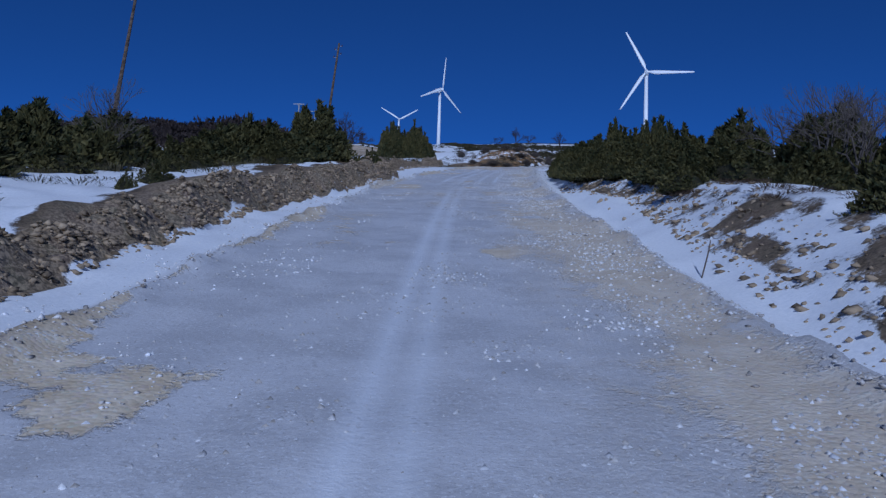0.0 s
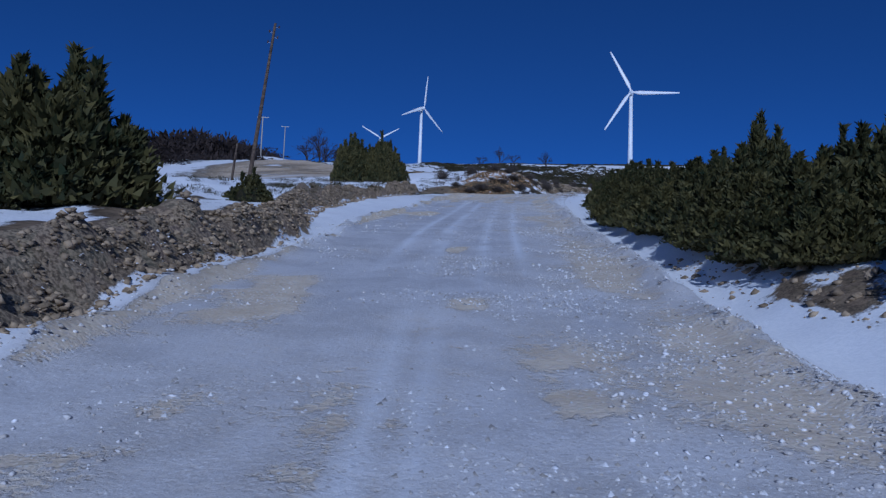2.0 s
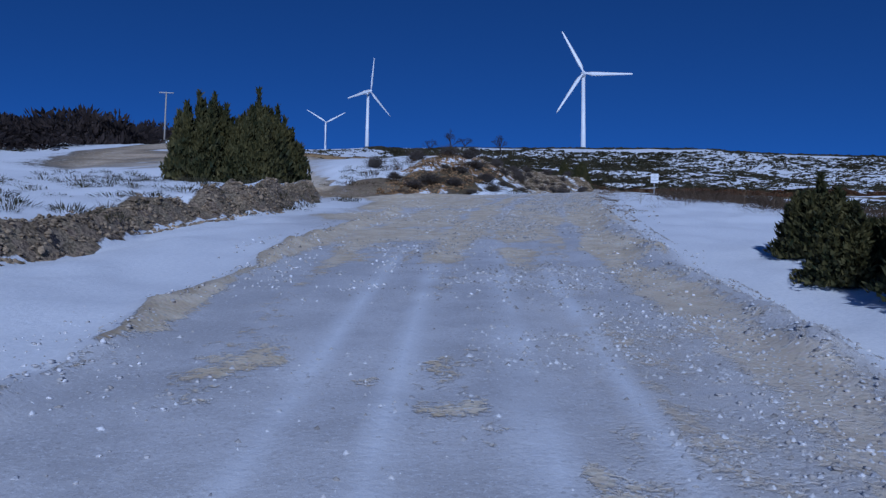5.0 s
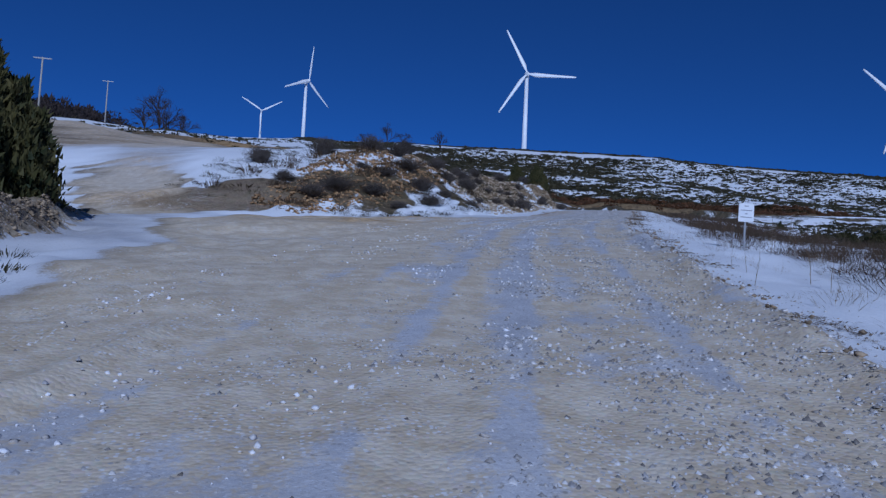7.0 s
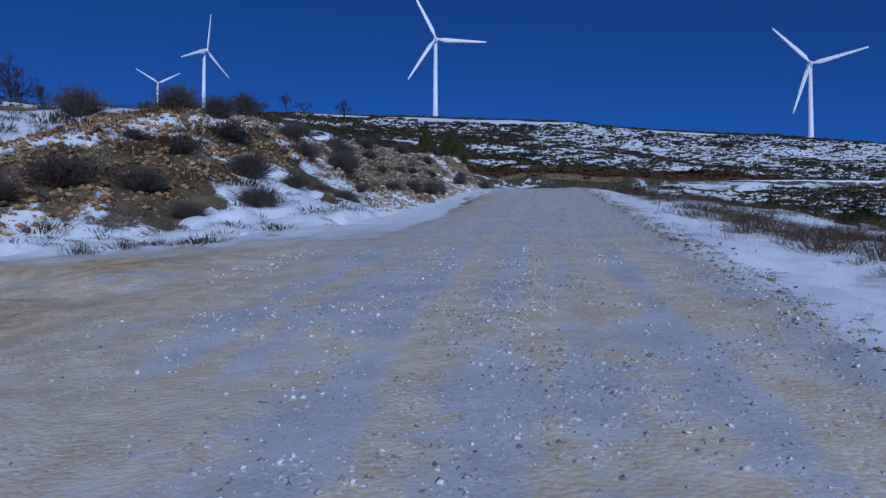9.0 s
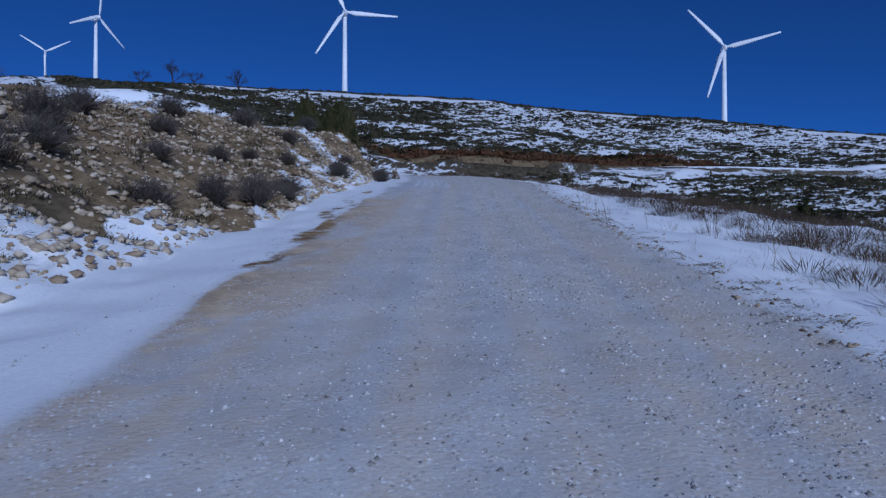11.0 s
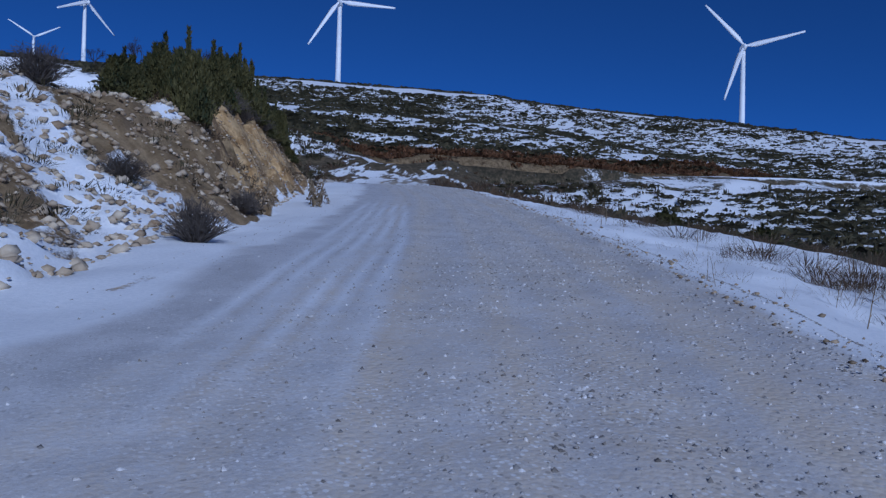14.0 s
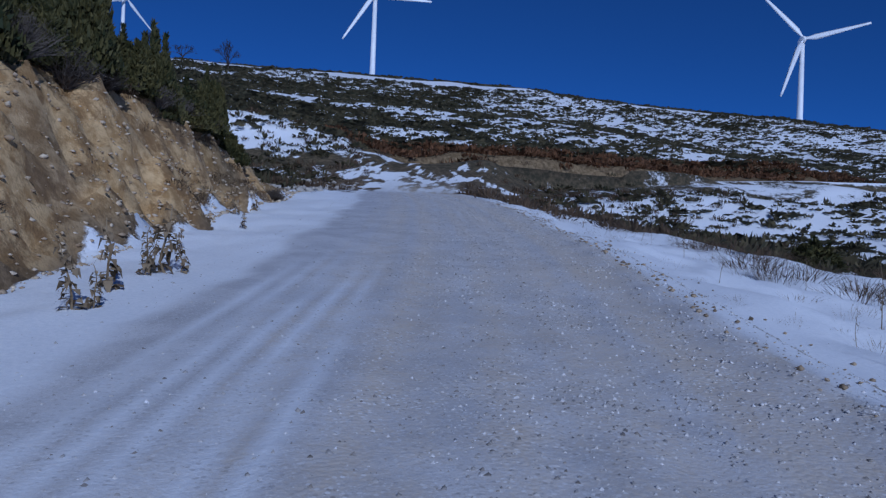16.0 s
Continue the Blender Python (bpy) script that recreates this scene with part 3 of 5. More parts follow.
def box(verts, faces, lo, hi):
    n = len(verts)
    for z in (lo[2], hi[2]):
        verts += [Vector((lo[0], lo[1], z)), Vector((hi[0], lo[1], z)), Vector((hi[0], hi[1], z)), Vector((lo[0], hi[1], z))]
    faces += [(n, n + 3, n + 2, n + 1), (n + 4, n + 5, n + 6, n + 7)] + [(n + k, n + (k + 1) % 4, n + 4 + (k + 1) % 4, n + 4 + k) for k in range(4)]


# ---- junipers ----
def juniper_meshes(seed, spires, tufts, spread_out=0.36, spray=1.0):
    """A juniper one metre high and about one wide: many upright spires of short sprays round a dark inside."""
    rng = random.Random(seed)
    sp = []
    tall = max(2, spires // 5)
    for k in range(spires):
        a, r = k * 2.4 + rng.uniform(-0.5, 0.5), spread_out * math.sqrt((k + 0.5) / spires) * rng.uniform(0.9, 1.1)
        if k % (spires // tall) == 0:
            r *= 0.8
            sp.append((r * math.cos(a), r * math.sin(a), (1.0 if k == 0 else rng.uniform(0.72, 1.0) - 0.2 * r / spread_out), rng.uniform(0.05, 0.075)))
        else:
            sp.append((r * math.cos(a), r * math.sin(a), (1.0 - 0.38 * (r / spread_out) ** 2) * rng.uniform(0.45, 0.9), rng.uniform(0.075, 0.125)))
    weight = [q[2] * q[3] for q in sp]
    verts, faces = [], []
    for x, y, h, r in rng.choices(sp, weight, k=tufts):
        u = rng.random()
        a = rng.uniform(0, 6.28)
        prof = r * ((1 - u) ** 0.9 + 0.05) * (0.8 + 0.4 * min(1, u * 5)) * (0.8 + 0.45 * math.sin(u * 19 + x * 40 + a * 2))
        q = prof * rng.uniform(0.5, 1.45)
        p = Vector((x * (1 - 0.15 * u) + q * math.cos(a), y * (1 - 0.15 * u) + q * math.sin(a), u * h * 0.98))
        out = Vector((math.cos(a), math.sin(a), 0))
        way = (Vector((0, 0, 1)) * rng.uniform(0.5, 1.6) + out * rng.uniform(0.1, 0.9) + Vector((rng.gauss(0, 0.35), rng.gauss(0, 0.35), 0))).normalized()
        L = rng.uniform(0.026, 0.078) * spray
        ax = way.cross(Vector((rng.gauss(0, 1), rng.gauss(0, 1), rng.gauss(0, 1))))
        ax = ax.normalized() if ax.length > 1e-3 else Vector((1, 0, 0))
        n = len(verts)
        wdt = L * rng.uniform(0.20, 0.36)
        verts += [p + ax * wdt, p + way * L, p - ax * wdt]
        faces.append((n, n + 1, n + 2))
    crown = mesh_of("crown", verts, faces, M_JUNIPER)
    # shade between the sprays, put in as one dark lumpy dome well within
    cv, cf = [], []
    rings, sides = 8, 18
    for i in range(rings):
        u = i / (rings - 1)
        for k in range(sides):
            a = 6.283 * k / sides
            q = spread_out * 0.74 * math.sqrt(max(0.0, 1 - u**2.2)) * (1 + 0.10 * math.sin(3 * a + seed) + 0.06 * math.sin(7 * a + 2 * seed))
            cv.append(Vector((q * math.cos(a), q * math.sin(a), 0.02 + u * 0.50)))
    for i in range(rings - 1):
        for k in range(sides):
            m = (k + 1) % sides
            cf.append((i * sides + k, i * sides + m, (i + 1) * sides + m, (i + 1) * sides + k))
    inner = mesh_of("shade_core", cv, cf, M_CORE, True)
    tv, tf = [], []
    tube(tv, tf, (0, 0, -0.15), (0.01, 0, 0.35), 0.035, 0.02)
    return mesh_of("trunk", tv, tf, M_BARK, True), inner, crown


JUNIPERS = [juniper_meshes(100 + k, 42 + 3 * k, 26000) for k in range(5)]
LIGHT = [juniper_meshes(120 + k, 40 + 3 * k, 9000, 0.36, 1.6) for k in range(4)]
SMALL = [juniper_meshes(140 + k, 12, 4500, 0.34) for k in range(2)]


def juniper(s, d, h, w, k=0, label="dark olive-green pointed juniper bush on the snowy slope", group="roadside junipers"):
    p = spot(s, d)
    ob = new("juniper")
    ob.matrix_basis = Matrix.LocRotScale(p - Vector((0, 0, 0.08)), Euler((0, 0, (k * 2.4 + s) % 6.28)), (w, w, h))
    kinds = SMALL if h < 1.0 else LIGHT if abs(d) > 7.0 and s < 60 or d > 10 else JUNIPERS
    for name, me in zip(("trunk", "shade_core", "crown"), kinds[k % len(kinds)]):
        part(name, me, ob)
    return tagged(ob, "low dark green juniper shrub on the stony bank" if h < 1.0 else label, "bush", group)


# along the road, to its right, height, width
_left = [
    (26.6, -5.6, 2.4, 3.3), (25.0, -6.8, 1.6, 3.2), (12.5, -11.0, 1.8, 2.2), (14.0, -10.2, 1.9, 1.6), (16.5, -12.5, 2.0, 2.4), (15.2, -9.6, 1.2, 2.0), (19.5, -11.5, 1.7, 2.4),
    (13.0, -8.6, 1.1, 1.8), (17.5, -10.2, 1.6, 2.0), (20.6, -9.8, 1.3, 2.2), (24.5, -11.5, 1.7, 2.6), (26.5, -9.2, 1.5, 2.4), (28.5, -9.8, 1.4, 2.4), (10.5, -9.4, 1.3, 1.8), (19.5, -7.8, 0.9, 1.8), (22.0, -11.5, 1.4, 2.4), (21.5, -8.6, 0.9, 1.8), (24.0, -8.8, 1.1, 2.0), (11.6, -5.2, 0.42, 0.5), (13.2, -5.4, 0.5, 1.0), (9.8, -6.3, 0.3, 0.5), (16.0, -6.4, 0.5, 1.0),
    (18.2, -6.6, 0.6, 1.4), (22.8, -5.6, 0.6, 1.6), (31.4, -4.5, 0.85, 1.3), (33.0, -5.4, 0.4, 0.8), (71.8, -12.0, 3.9, 3.4), (70.0, -12.0, 4.2, 3.4), (68.4, -11.4, 3.4, 3.2), (70.4, -14.4, 4.2, 3.6), (67.8, -13.6, 3.9, 3.4), (72.4, -14.0, 3.5, 3.2),
    (67.0, -10.6, 0.7, 1.4),
    (9.0, -8.2, 1.5, 2.0), (7.5, -9.5, 1.7, 2.2), (11.5, -7.8, 1.0, 1.8), (14.0, -7.6, 0.9, 1.8), (16.0, -8.2, 1.2, 2.0), (18.0, -8.6, 1.4, 2.2), (20.5, -7.2, 1.0, 2.0), (22.6, -7.4, 1.3, 2.2), (23.6, -6.2, 1.0, 2.0), (21.5, -10.4, 1.6, 2.4), (24.6, -7.4, 1.8, 2.4), (29.5, -7.6, 1.3, 2.2), (28.4, -6.2, 1.5, 1.9),
]
_right = [
    (14.5, 8.6, 1.5, 2.4), (16.0, 10.0, 1.9, 2.6), (18.0, 8.2, 1.6, 2.4), (18.8, 6.6, 1.2, 2.0), (20.6, 7.2, 1.5, 2.4), (22.4, 6.2, 1.4, 2.2), (12.5, 10.5, 1.6, 2.4), (9.3, 6.7, 0.8, 1.5), (13.2, 8.0, 1.1, 2.0), (15.2, 7.0, 1.0, 2.0), (17.0, 6.2, 0.95, 2.2), (20.0, 5.4, 1.1, 1.9), (24.0, 5.0, 1.1, 1.8), (22.8, 8.2, 1.9, 2.4), (19.5, 9.6, 2.0, 2.6),
    (24.6, 7.0, 1.8, 2.4), (27.2, 5.4, 1.7, 2.4), (28.6, 4.6, 1.5, 2.0), (29.6, 7.2, 2.4, 2.2), (30.8, 5.0, 1.7, 2.2), (32.0, 5.8, 2.4, 2.2), (27.0, 4.2, 1.1, 1.9), (28.8, 4.3, 1.3, 2.2), (26.0, 5.6, 1.4, 2.2), (33.2, 4.4, 1.2, 2.0), (35.2, 4.2, 1.1, 2.0), (32.6, 5.0, 1.6, 2.2), (34.5, 5.2, 1.5, 2.4), (36.5, 4.6, 1.3, 2.2),
    (26.0, 4.5, 1.2, 1.9), (27.6, 4.6, 1.5, 2.0), (29.4, 4.7, 1.6, 2.0), (31.2, 4.6, 1.5, 2.0), (33.0, 4.6, 1.4, 1.9), (35.0, 4.6, 1.5, 2.0), (37.0, 4.6, 1.5, 2.0), (38.8, 4.3, 1.4, 1.9), (40.3, 4.6, 1.6, 2.0), (42.2, 5.0, 1.7, 2.0), (44.0, 5.1, 1.7, 2.0), (46.0, 5.2, 1.7, 2.0), (50.0, 4.6, 1.2, 1.6), (17.0, 5.0, 0.9, 1.8), (19.2, 5.6, 1.1, 1.9), (21.4, 5.5, 1.2, 2.0), (23.6, 5.1, 1.2, 1.9), (9.3, 5.6, 0.9, 1.6), (8.2, 6.6, 1.1, 1.9), (11.0, 7.2, 1.1, 2.0), (25.4, 6.2, 2.0, 2.0), (28.2, 6.4, 2.1, 2.0), (30.4, 6.6, 2.0, 2.2), (34.0, 6.6, 2.0, 2.2), (36.4, 6.2, 1.8, 2.2),
    (33.5, 4.2, 1.4, 2.0), (35.5, 4.2, 1.4, 2.0), (32.0, 4.3, 1.5, 2.2), (37.5, 4.1, 1.4, 2.0), (39.3, 4.1, 1.5, 2.0), (30.0, 4.3, 1.4, 2.0),
    (38.6, 4.5, 1.5, 2.2), (38.2, 6.4, 1.8, 2.6), (40.6, 5.0, 1.6, 2.4), (43.0, 5.5, 1.8, 2.4), (45.2, 5.2, 1.8, 2.2), (46.8, 4.6, 1.5, 1.9), (48.2, 4.3, 1.0, 1.5), (37.2, 3.9, 1.0, 1.8), (39.2, 3.9, 1.2, 1.9), (41.4, 4.1, 1.3, 1.9), (41.6, 7.6, 1.7, 2.8), (45.0, 7.4, 1.7, 2.6),
]
_valley = [(_s, 13 + (_i * 7 % 11), 0.9 + 0.1 * (_i % 5), 1.8 + 0.2 * (_i % 4)) for _i, _s in enumerate(range(98, 156, 3))]
_cut = [(132.0, -6.1, 2.3, 1.5), (131.2, -7.3, 1.3, 1.5), (133.4, -7.2, 1.4, 1.5), (137.6, -7.4, 1.3, 1.7), (139.4, -7.5, 2.4, 2.0), (141.8, -7.7, 1.5, 1.9), (143.2, -7.5, 2.7, 2.0), (145.6, -7.5, 1.6, 2.0), (147.2, -7.4, 2.5, 1.9), (149.6, -7.3, 1.5, 1.9), (151.2, -7.1, 2.1, 1.8), (153.2, -6.9, 1.2, 1.6), (140.8, -9.6, 2.6, 2.2), (145.0, -9.6, 2.2, 2.2), (148.8, -9.2, 1.7, 2.2), (136.2, -9.0, 1.6, 1.9)]
for _i, (_s, _d, _h, _w) in enumerate(_left + _right):
    juniper(_s, _d, _h, _w, _i)
for _i, (_s, _d, _h, _w) in enumerate(_valley):
    juniper(_s, _d, _h, _w, _i + 1, "dark juniper bush below the road on the valley side", "valley junipers")
for _i, (_s, _d, _h, _w) in enumerate(_cut):
    juniper(_s, _d, _h, _w, _i + 2, "dark green juniper at the top of the clay cutting", "junipers above the cutting")


# ---- wind turbines ----
def turbine(x, y, hub_z, blade, yaw, spin, ground_drop):
    """White three-bladed turbine; yaw turns its face, spin its blades, in degrees."""
    top = new("wind_turbine")
    ground_drop = max(ground_drop, hub_z - ground_z(x, y) + 0.6)
    base = hub_z - ground_drop
    top.matrix_basis = pose(x, y, base, 0, 0, yaw)
    v, f = [], []
    H = ground_drop
    k = blade / 23.0
    tube(v, f, (0, 0, 0), (0, 0, H - 1.2 * k), 1.35 * k, 0.85 * k, 20)
    part("tower", mesh_of("tower", v, f, M_WHITE, True), top)
    bm = bmesh.new()
    bmesh.ops.create_cube(bm, size=1)
    bmesh.ops.scale(bm, vec=(2.2 * k, 6.2 * k, 2.3 * k), verts=bm.verts)
    bmesh.ops.bevel(bm, geom=bm.edges[:], offset=0.5 * k, segments=2, affect="EDGES")
    bmesh.ops.translate(bm, vec=(0, 1.2 * k, H), verts=bm.verts)
    me = bpy.data.meshes.new("nacelle")
    bm.to_mesh(me)
    me.materials.append(M_WHITE)
    part("nacelle", me, top)
    v, f = [], []
    for i in range(6):
        r0, r1 = 1.15 * k * math.cos(i / 6 * 1.5), 1.15 * k * math.cos((i + 1) / 6 * 1.5)
        tube(v, f, (0, -1.9 * k - i * 0.3 * k, H), (0, -1.9 * k - (i + 1) * 0.3 * k, H), r0, r1, 14, False)
    hub = part("hub", mesh_of("hub", v, f, M_WHITE, True), top)
    v, f = [], []
    rows = 12
    for i in range(rows + 1):
        u = i / rows
        c = (0.55 + 1.05 * step(np.array(u), 0.02, 0.2) - 1.25 * max(0, u - 0.2)) * 1.35 * k
        th = c * (0.42 if u < 0.1 else 0.2 * (1 - 0.6 * u))
        tw = radians(16 * (1 - u) ** 2)
        for px, py in ((-0.3, 0), (0.0, -0.5), (0.4, -0.25), (0.7, 0), (0.4, 0.2), (0.0, 0.5)):
            X, Y = px * c, py * th
            v.append(Vector((X * math.cos(tw) - Y * math.sin(tw), X * math.sin(tw) + Y * math.cos(tw) - 0.02 * u * u * blade, u * blade)))
    for i in range(rows):
        for q in range(6):
            m = (q + 1) % 6
            f.append((6 * i + q, 6 * i + m, 6 * i + 6 + m, 6 * i + 6 + q))
    f.append(tuple(6 * rows + q for q in range(6)))
    bme = mesh_of("blade", v, f, M_WHITE, True)
    for q in range(3):
        b = part("blade", bme, top)
        b.matrix_basis = Matrix.Translation((0, -2.6 * k, H)) @ pose(0, 0, 0, 0, spin + 120 * q, 0)
    return tagged(top, "white three-bladed wind turbine standing on the ridge", "wind turbine", "turbines on the ridge")


turbine(163.9, 604.3, 191.0, 37, -14, -27, 86)
turbine(-6.5, 1056, 298.5, 47, 45, 5, 100)
turbine(-78, 1306, 313.5, 37, 5, 60, 90)
turbine(255, 337, 108, 22.5, -38, -42, 56)


# ---- power poles ----
def power_pole(p, height, lean, arms=True, radius=0.13, label="weathered brown wooden power pole with insulators"):
    ob = new("power_pole")
    ob.matrix_basis = pose(p.x, p.y, p.z, *lean)
    v, f = [], []
    for i in range(5):
        tube(v, f, (0, 0, -0.5 if i == 0 else height * i / 5), (0, 0, height * (i + 1) / 5), radius * (1 - 0.09 * i), radius * (1 - 0.09 * (i + 1)), 10, i == 4)
    part("shaft", mesh_of("shaft", v, f, M_POLE, True), ob)
    if arms:
        for i in range(4):
            sx, zz = (-1 if i % 2 else 1), height - 0.25 - 0.32 * i
            v, f = [], []
            tube(v, f, (0, 0, zz), (0.26 * sx, 0, zz), 0.012, 0.012, 6)
            br = part("bracket", mesh_of("bracket", v, f, M_STEEL), ob)
            v, f = [], []
            for zz0, zz1, r0, r1 in ((-0.02, 0.04, 0.03, 0.05), (0.04, 0.07, 0.05, 0.03), (0.07, 0.13, 0.045, 0.025)):
                tube(v, f, (0.26 * sx, 0, zz + zz0), (0.26 * sx, 0, zz + zz1), r0, r1, 8)
            part("insulator", mesh_of("insulator", v, f, M_GLASS, True), ob)
    return tagged(ob, label, "power pole", "power line poles")


power_pole(spot(57.2, -15.3), 9.6, (0, 6, 0))
power_pole(spot(37.8, -20.35), 9.6, (0, 7, 0))


def leaning_post(p, height, lean, radius, label, name="fence_post"):
    ob_v, ob_f = [], []
    tube(ob_v, ob_f, (0, 0, -0.2), (0, 0, height * 0.5), radius, radius * 0.92, 8, False)
    tube(ob_v, ob_f, (0, 0, height * 0.5), (0.01, 0, height), radius * 0.92, radius * 0.8, 8)
    ob = new(name, mesh_of(name, ob_v, ob_f, M_POLE, True))
    ob.matrix_basis = pose(p.x, p.y, p.z, *lean)
    return tagged(ob, label, "post")


leaning_post(spot(59.0, -17.4), 2.4, (0, 5, 0), 0.08, "short weathered wooden post beside the power pole")


# ---- roadside sign ----
def road_sign(p, yaw):
    ob = new("road_sign")
    ob.matrix_basis = pose(p.x, p.y, p.z, 0, 2, yaw)
    v, f = [], []
    tube(v, f, (0, 0, -0.4), (0, 0, 1.1), 0.022, 0.022, 10)
    part("post", mesh_of("post", v, f, M_STEEL, True), ob)
    v, f = [], []
    box(v, f, (-0.175, -0.045, 0.70), (0.175, -0.032, 1.13))
    panel = part("panel", mesh_of("panel", v, f, M_SIGN), ob, "white sheet-metal panel")
    for i, (w, z) in enumerate(((0.05, 1.07), (0.13, 0.97), (0.03, 0.89), (0.13, 0.81))):
        v, f = [], []
        box(v, f, (-w, -0.049, z - 0.012), (w, -0.0445, z + 0.012))
        part("text_bar", mesh_of("text_bar", v, f, M_STEEL), panel)
    return tagged(ob, "small white rectangular sign on a steel post in snow", "sign")


road_sign(spot(75.0, 4.93), -12)


# ---- bare shrubs and trees ----
def twig_shrub(seed, twigs, up=0.75, material=None):
    """A leafless round shrub, one metre high: thin forking twigs from one root."""
    rng = random.Random(seed)
    v, f = [], []
    for _ in range(twigs):
        a, e = rng.uniform(0, 6.28), rng.uniform(0.15, 1.0) ** up * 1.45
        d0 = Vector((math.cos(a) * math.cos(e), math.sin(a) * math.cos(e), math.sin(e)))
        L = rng.uniform(0.5, 0.95)
        p0 = Vector((rng.gauss(0, 0.06), rng.gauss(0, 0.06), 0))
        p1 = p0 + d0 * L * 0.5
        p2 = p1 + (d0 + Vector((rng.gauss(0, 0.25), rng.gauss(0, 0.25), rng.gauss(0.1, 0.2)))).normalized() * L * 0.5
        tube(v, f, p0, p1, 0.011, 0.007, 3, False)
        tube(v, f, p1, p2, 0.007, 0.0025, 3, False)
        for _ in range(3):
            q = p1.lerp(p2, rng.random())
            tube(v, f, q, q + Vector((rng.gauss(0, 0.09), rng.gauss(0, 0.09), rng.uniform(0.0, 0.16))), 0.005, 0.002, 3, False)
    return mesh_of("branches", v, f, material or M_TWIG)


SHRUBS = [twig_shrub(300 + k, 420) for k in range(4)]


def shrub(s, d, h, w, k, label="leafless grey-brown shrub growing among stones and snow", group="bare shrubs"):
    p = spot(s, d)
    ob = new("shrub", SHRUBS[k % 4])
    ob.matrix_basis = Matrix.LocRotScale(p - Vector((0, 0, 0.03)), Euler((0, 0, k * 1.7)), (w, w, h))
    return tagged(ob, label, "shrub", group)


_shrubs = [
    (125.0, -3.7, 0.65, 0.65), (119.8, -4.9, 0.6, 0.7), (121.2, -5.2, 0.55, 0.6), (119.6, -8.5, 0.8, 0.8), (108.0, -4.9, 0.75, 0.7), (112.0, -5.1, 0.55, 0.75), (121.7, -5.2, 0.5, 0.6),
    (107.0, -5.6, 0.6, 0.6), (130.6, -4.4, 0.55, 0.6), (111.2, -5.0, 0.55, 0.6), (97.0, -6.0, 0.5, 0.7), (94.0, -8.0, 0.6, 0.9), (91.0, -9.5, 0.6, 1.0), (93.0, -11.0, 0.5, 0.9), (88.5, -11.5, 0.5, 0.9),
    (89.5, -13.5, 0.55, 0.9), (96.0, -9.5, 0.5, 0.8), (99.0, -8.0, 0.6, 0.8), (101.5, -7.4, 0.75, 0.8), (104.0, -7.8, 0.6, 0.7), (104.5, -6.0, 0.5, 0.6), (98.5, -12.5, 0.7, 0.9), (102.0, -11.5, 0.7, 0.9),
    (106.0, -10.5, 0.7, 0.8), (110.0, -10.0, 0.7, 0.8), (113.0, -9.0, 0.6, 0.7), (116.0, -10.0, 0.8, 0.9), (115.0, -7.0, 0.4, 0.5), (123.5, -9.5, 0.7, 0.8), (95.0, -14.0, 0.7, 0.9), (91.5, -16.0, 0.8, 1.0),
    (90.5, -8.0, 0.5, 0.9), (92.2, -7.0, 0.45, 0.8), (95.5, -7.2, 0.45, 0.7), (99.5, -6.2, 0.45, 0.7), (101.0, -9.2, 0.6, 0.8), (93.5, -9.8, 0.6, 1.0), (90.0, -11.0, 0.6, 1.0), (97.5, -10.6, 0.7, 0.9), (105.5, -8.6, 0.7, 0.8), (108.5, -7.4, 0.5, 0.6), (112.5, -7.2, 0.5, 0.6), (117.5, -6.4, 0.5, 0.6), (122.4, -7.4, 0.6, 0.7), (127.0, -5.6, 0.5, 0.6), (136.8, -7.2, 0.7, 0.9), (138.5, -7.2, 0.9, 1.1), (140.2, -7.2, 1.0, 1.2), (142.0, -7.2, 1.0, 1.2), (143.6, -7.2, 0.8, 1.0), (146.6, -7.0, 0.7, 0.9), (149.0, -7.2, 0.7, 0.9), (151.0, -7.0, 0.7, 0.9), (154.5, -5.6, 0.6, 0.8), (128.0, -7.6, 0.7, 0.8),
]
for _i, (_s, _d, _h, _w) in enumerate(_shrubs):
    _big = 0.85 if _s > 136 else 0.85 + 0.75 * ((_i * 0.618) % 1.0) if 86 < _s < 100 else 1.35 if _s < 108 else 1.15
    shrub(_s, _d, _h * _big, _w * _big, _i)


def bare_tree(seed, forks=4, material=None, stout=1.0):
    """A leafless tree, one metre high, as trunk and limbs."""
    rng = random.Random(seed)
    tv, tf, lv, lf = [], [], [], []
    tube(tv, tf, (0, 0, -0.06), (0.01, 0, 0.22), 0.022, 0.016, 7)

    def grow(p, way, length, radius, left):
        q = p + way * length
        tube(lv, lf, p, q, radius * stout, radius * 0.62 * stout, 4, False)
        if left == 0:
            return
        for _ in range(rng.choice((2, 3, 3))):
            w2 = (way + Vector((rng.gauss(0, 0.42), rng.gauss(0, 0.42), rng.gauss(0.05, 0.25)))).normalized()
            grow(q, w2, length * rng.uniform(0.58, 0.85), radius * 0.6, left - 1)

    for _ in range(5):
        grow(Vector((0.01, 0, rng.uniform(0.06, 0.2))), Vector((rng.gauss(0, 0.45), rng.gauss(0, 0.45), 1)).normalized(), 0.26, 0.011, forks)
    return mesh_of("trunk", tv, tf, M_BARK, True), mesh_of("crown", lv, lf, material or M_TWIG)


TREES = [bare_tree(400 + k) for k in range(3)]
FAR_TREES = [bare_tree(410 + k, 5, M_WOODS, 2.0) for k in range(3)]


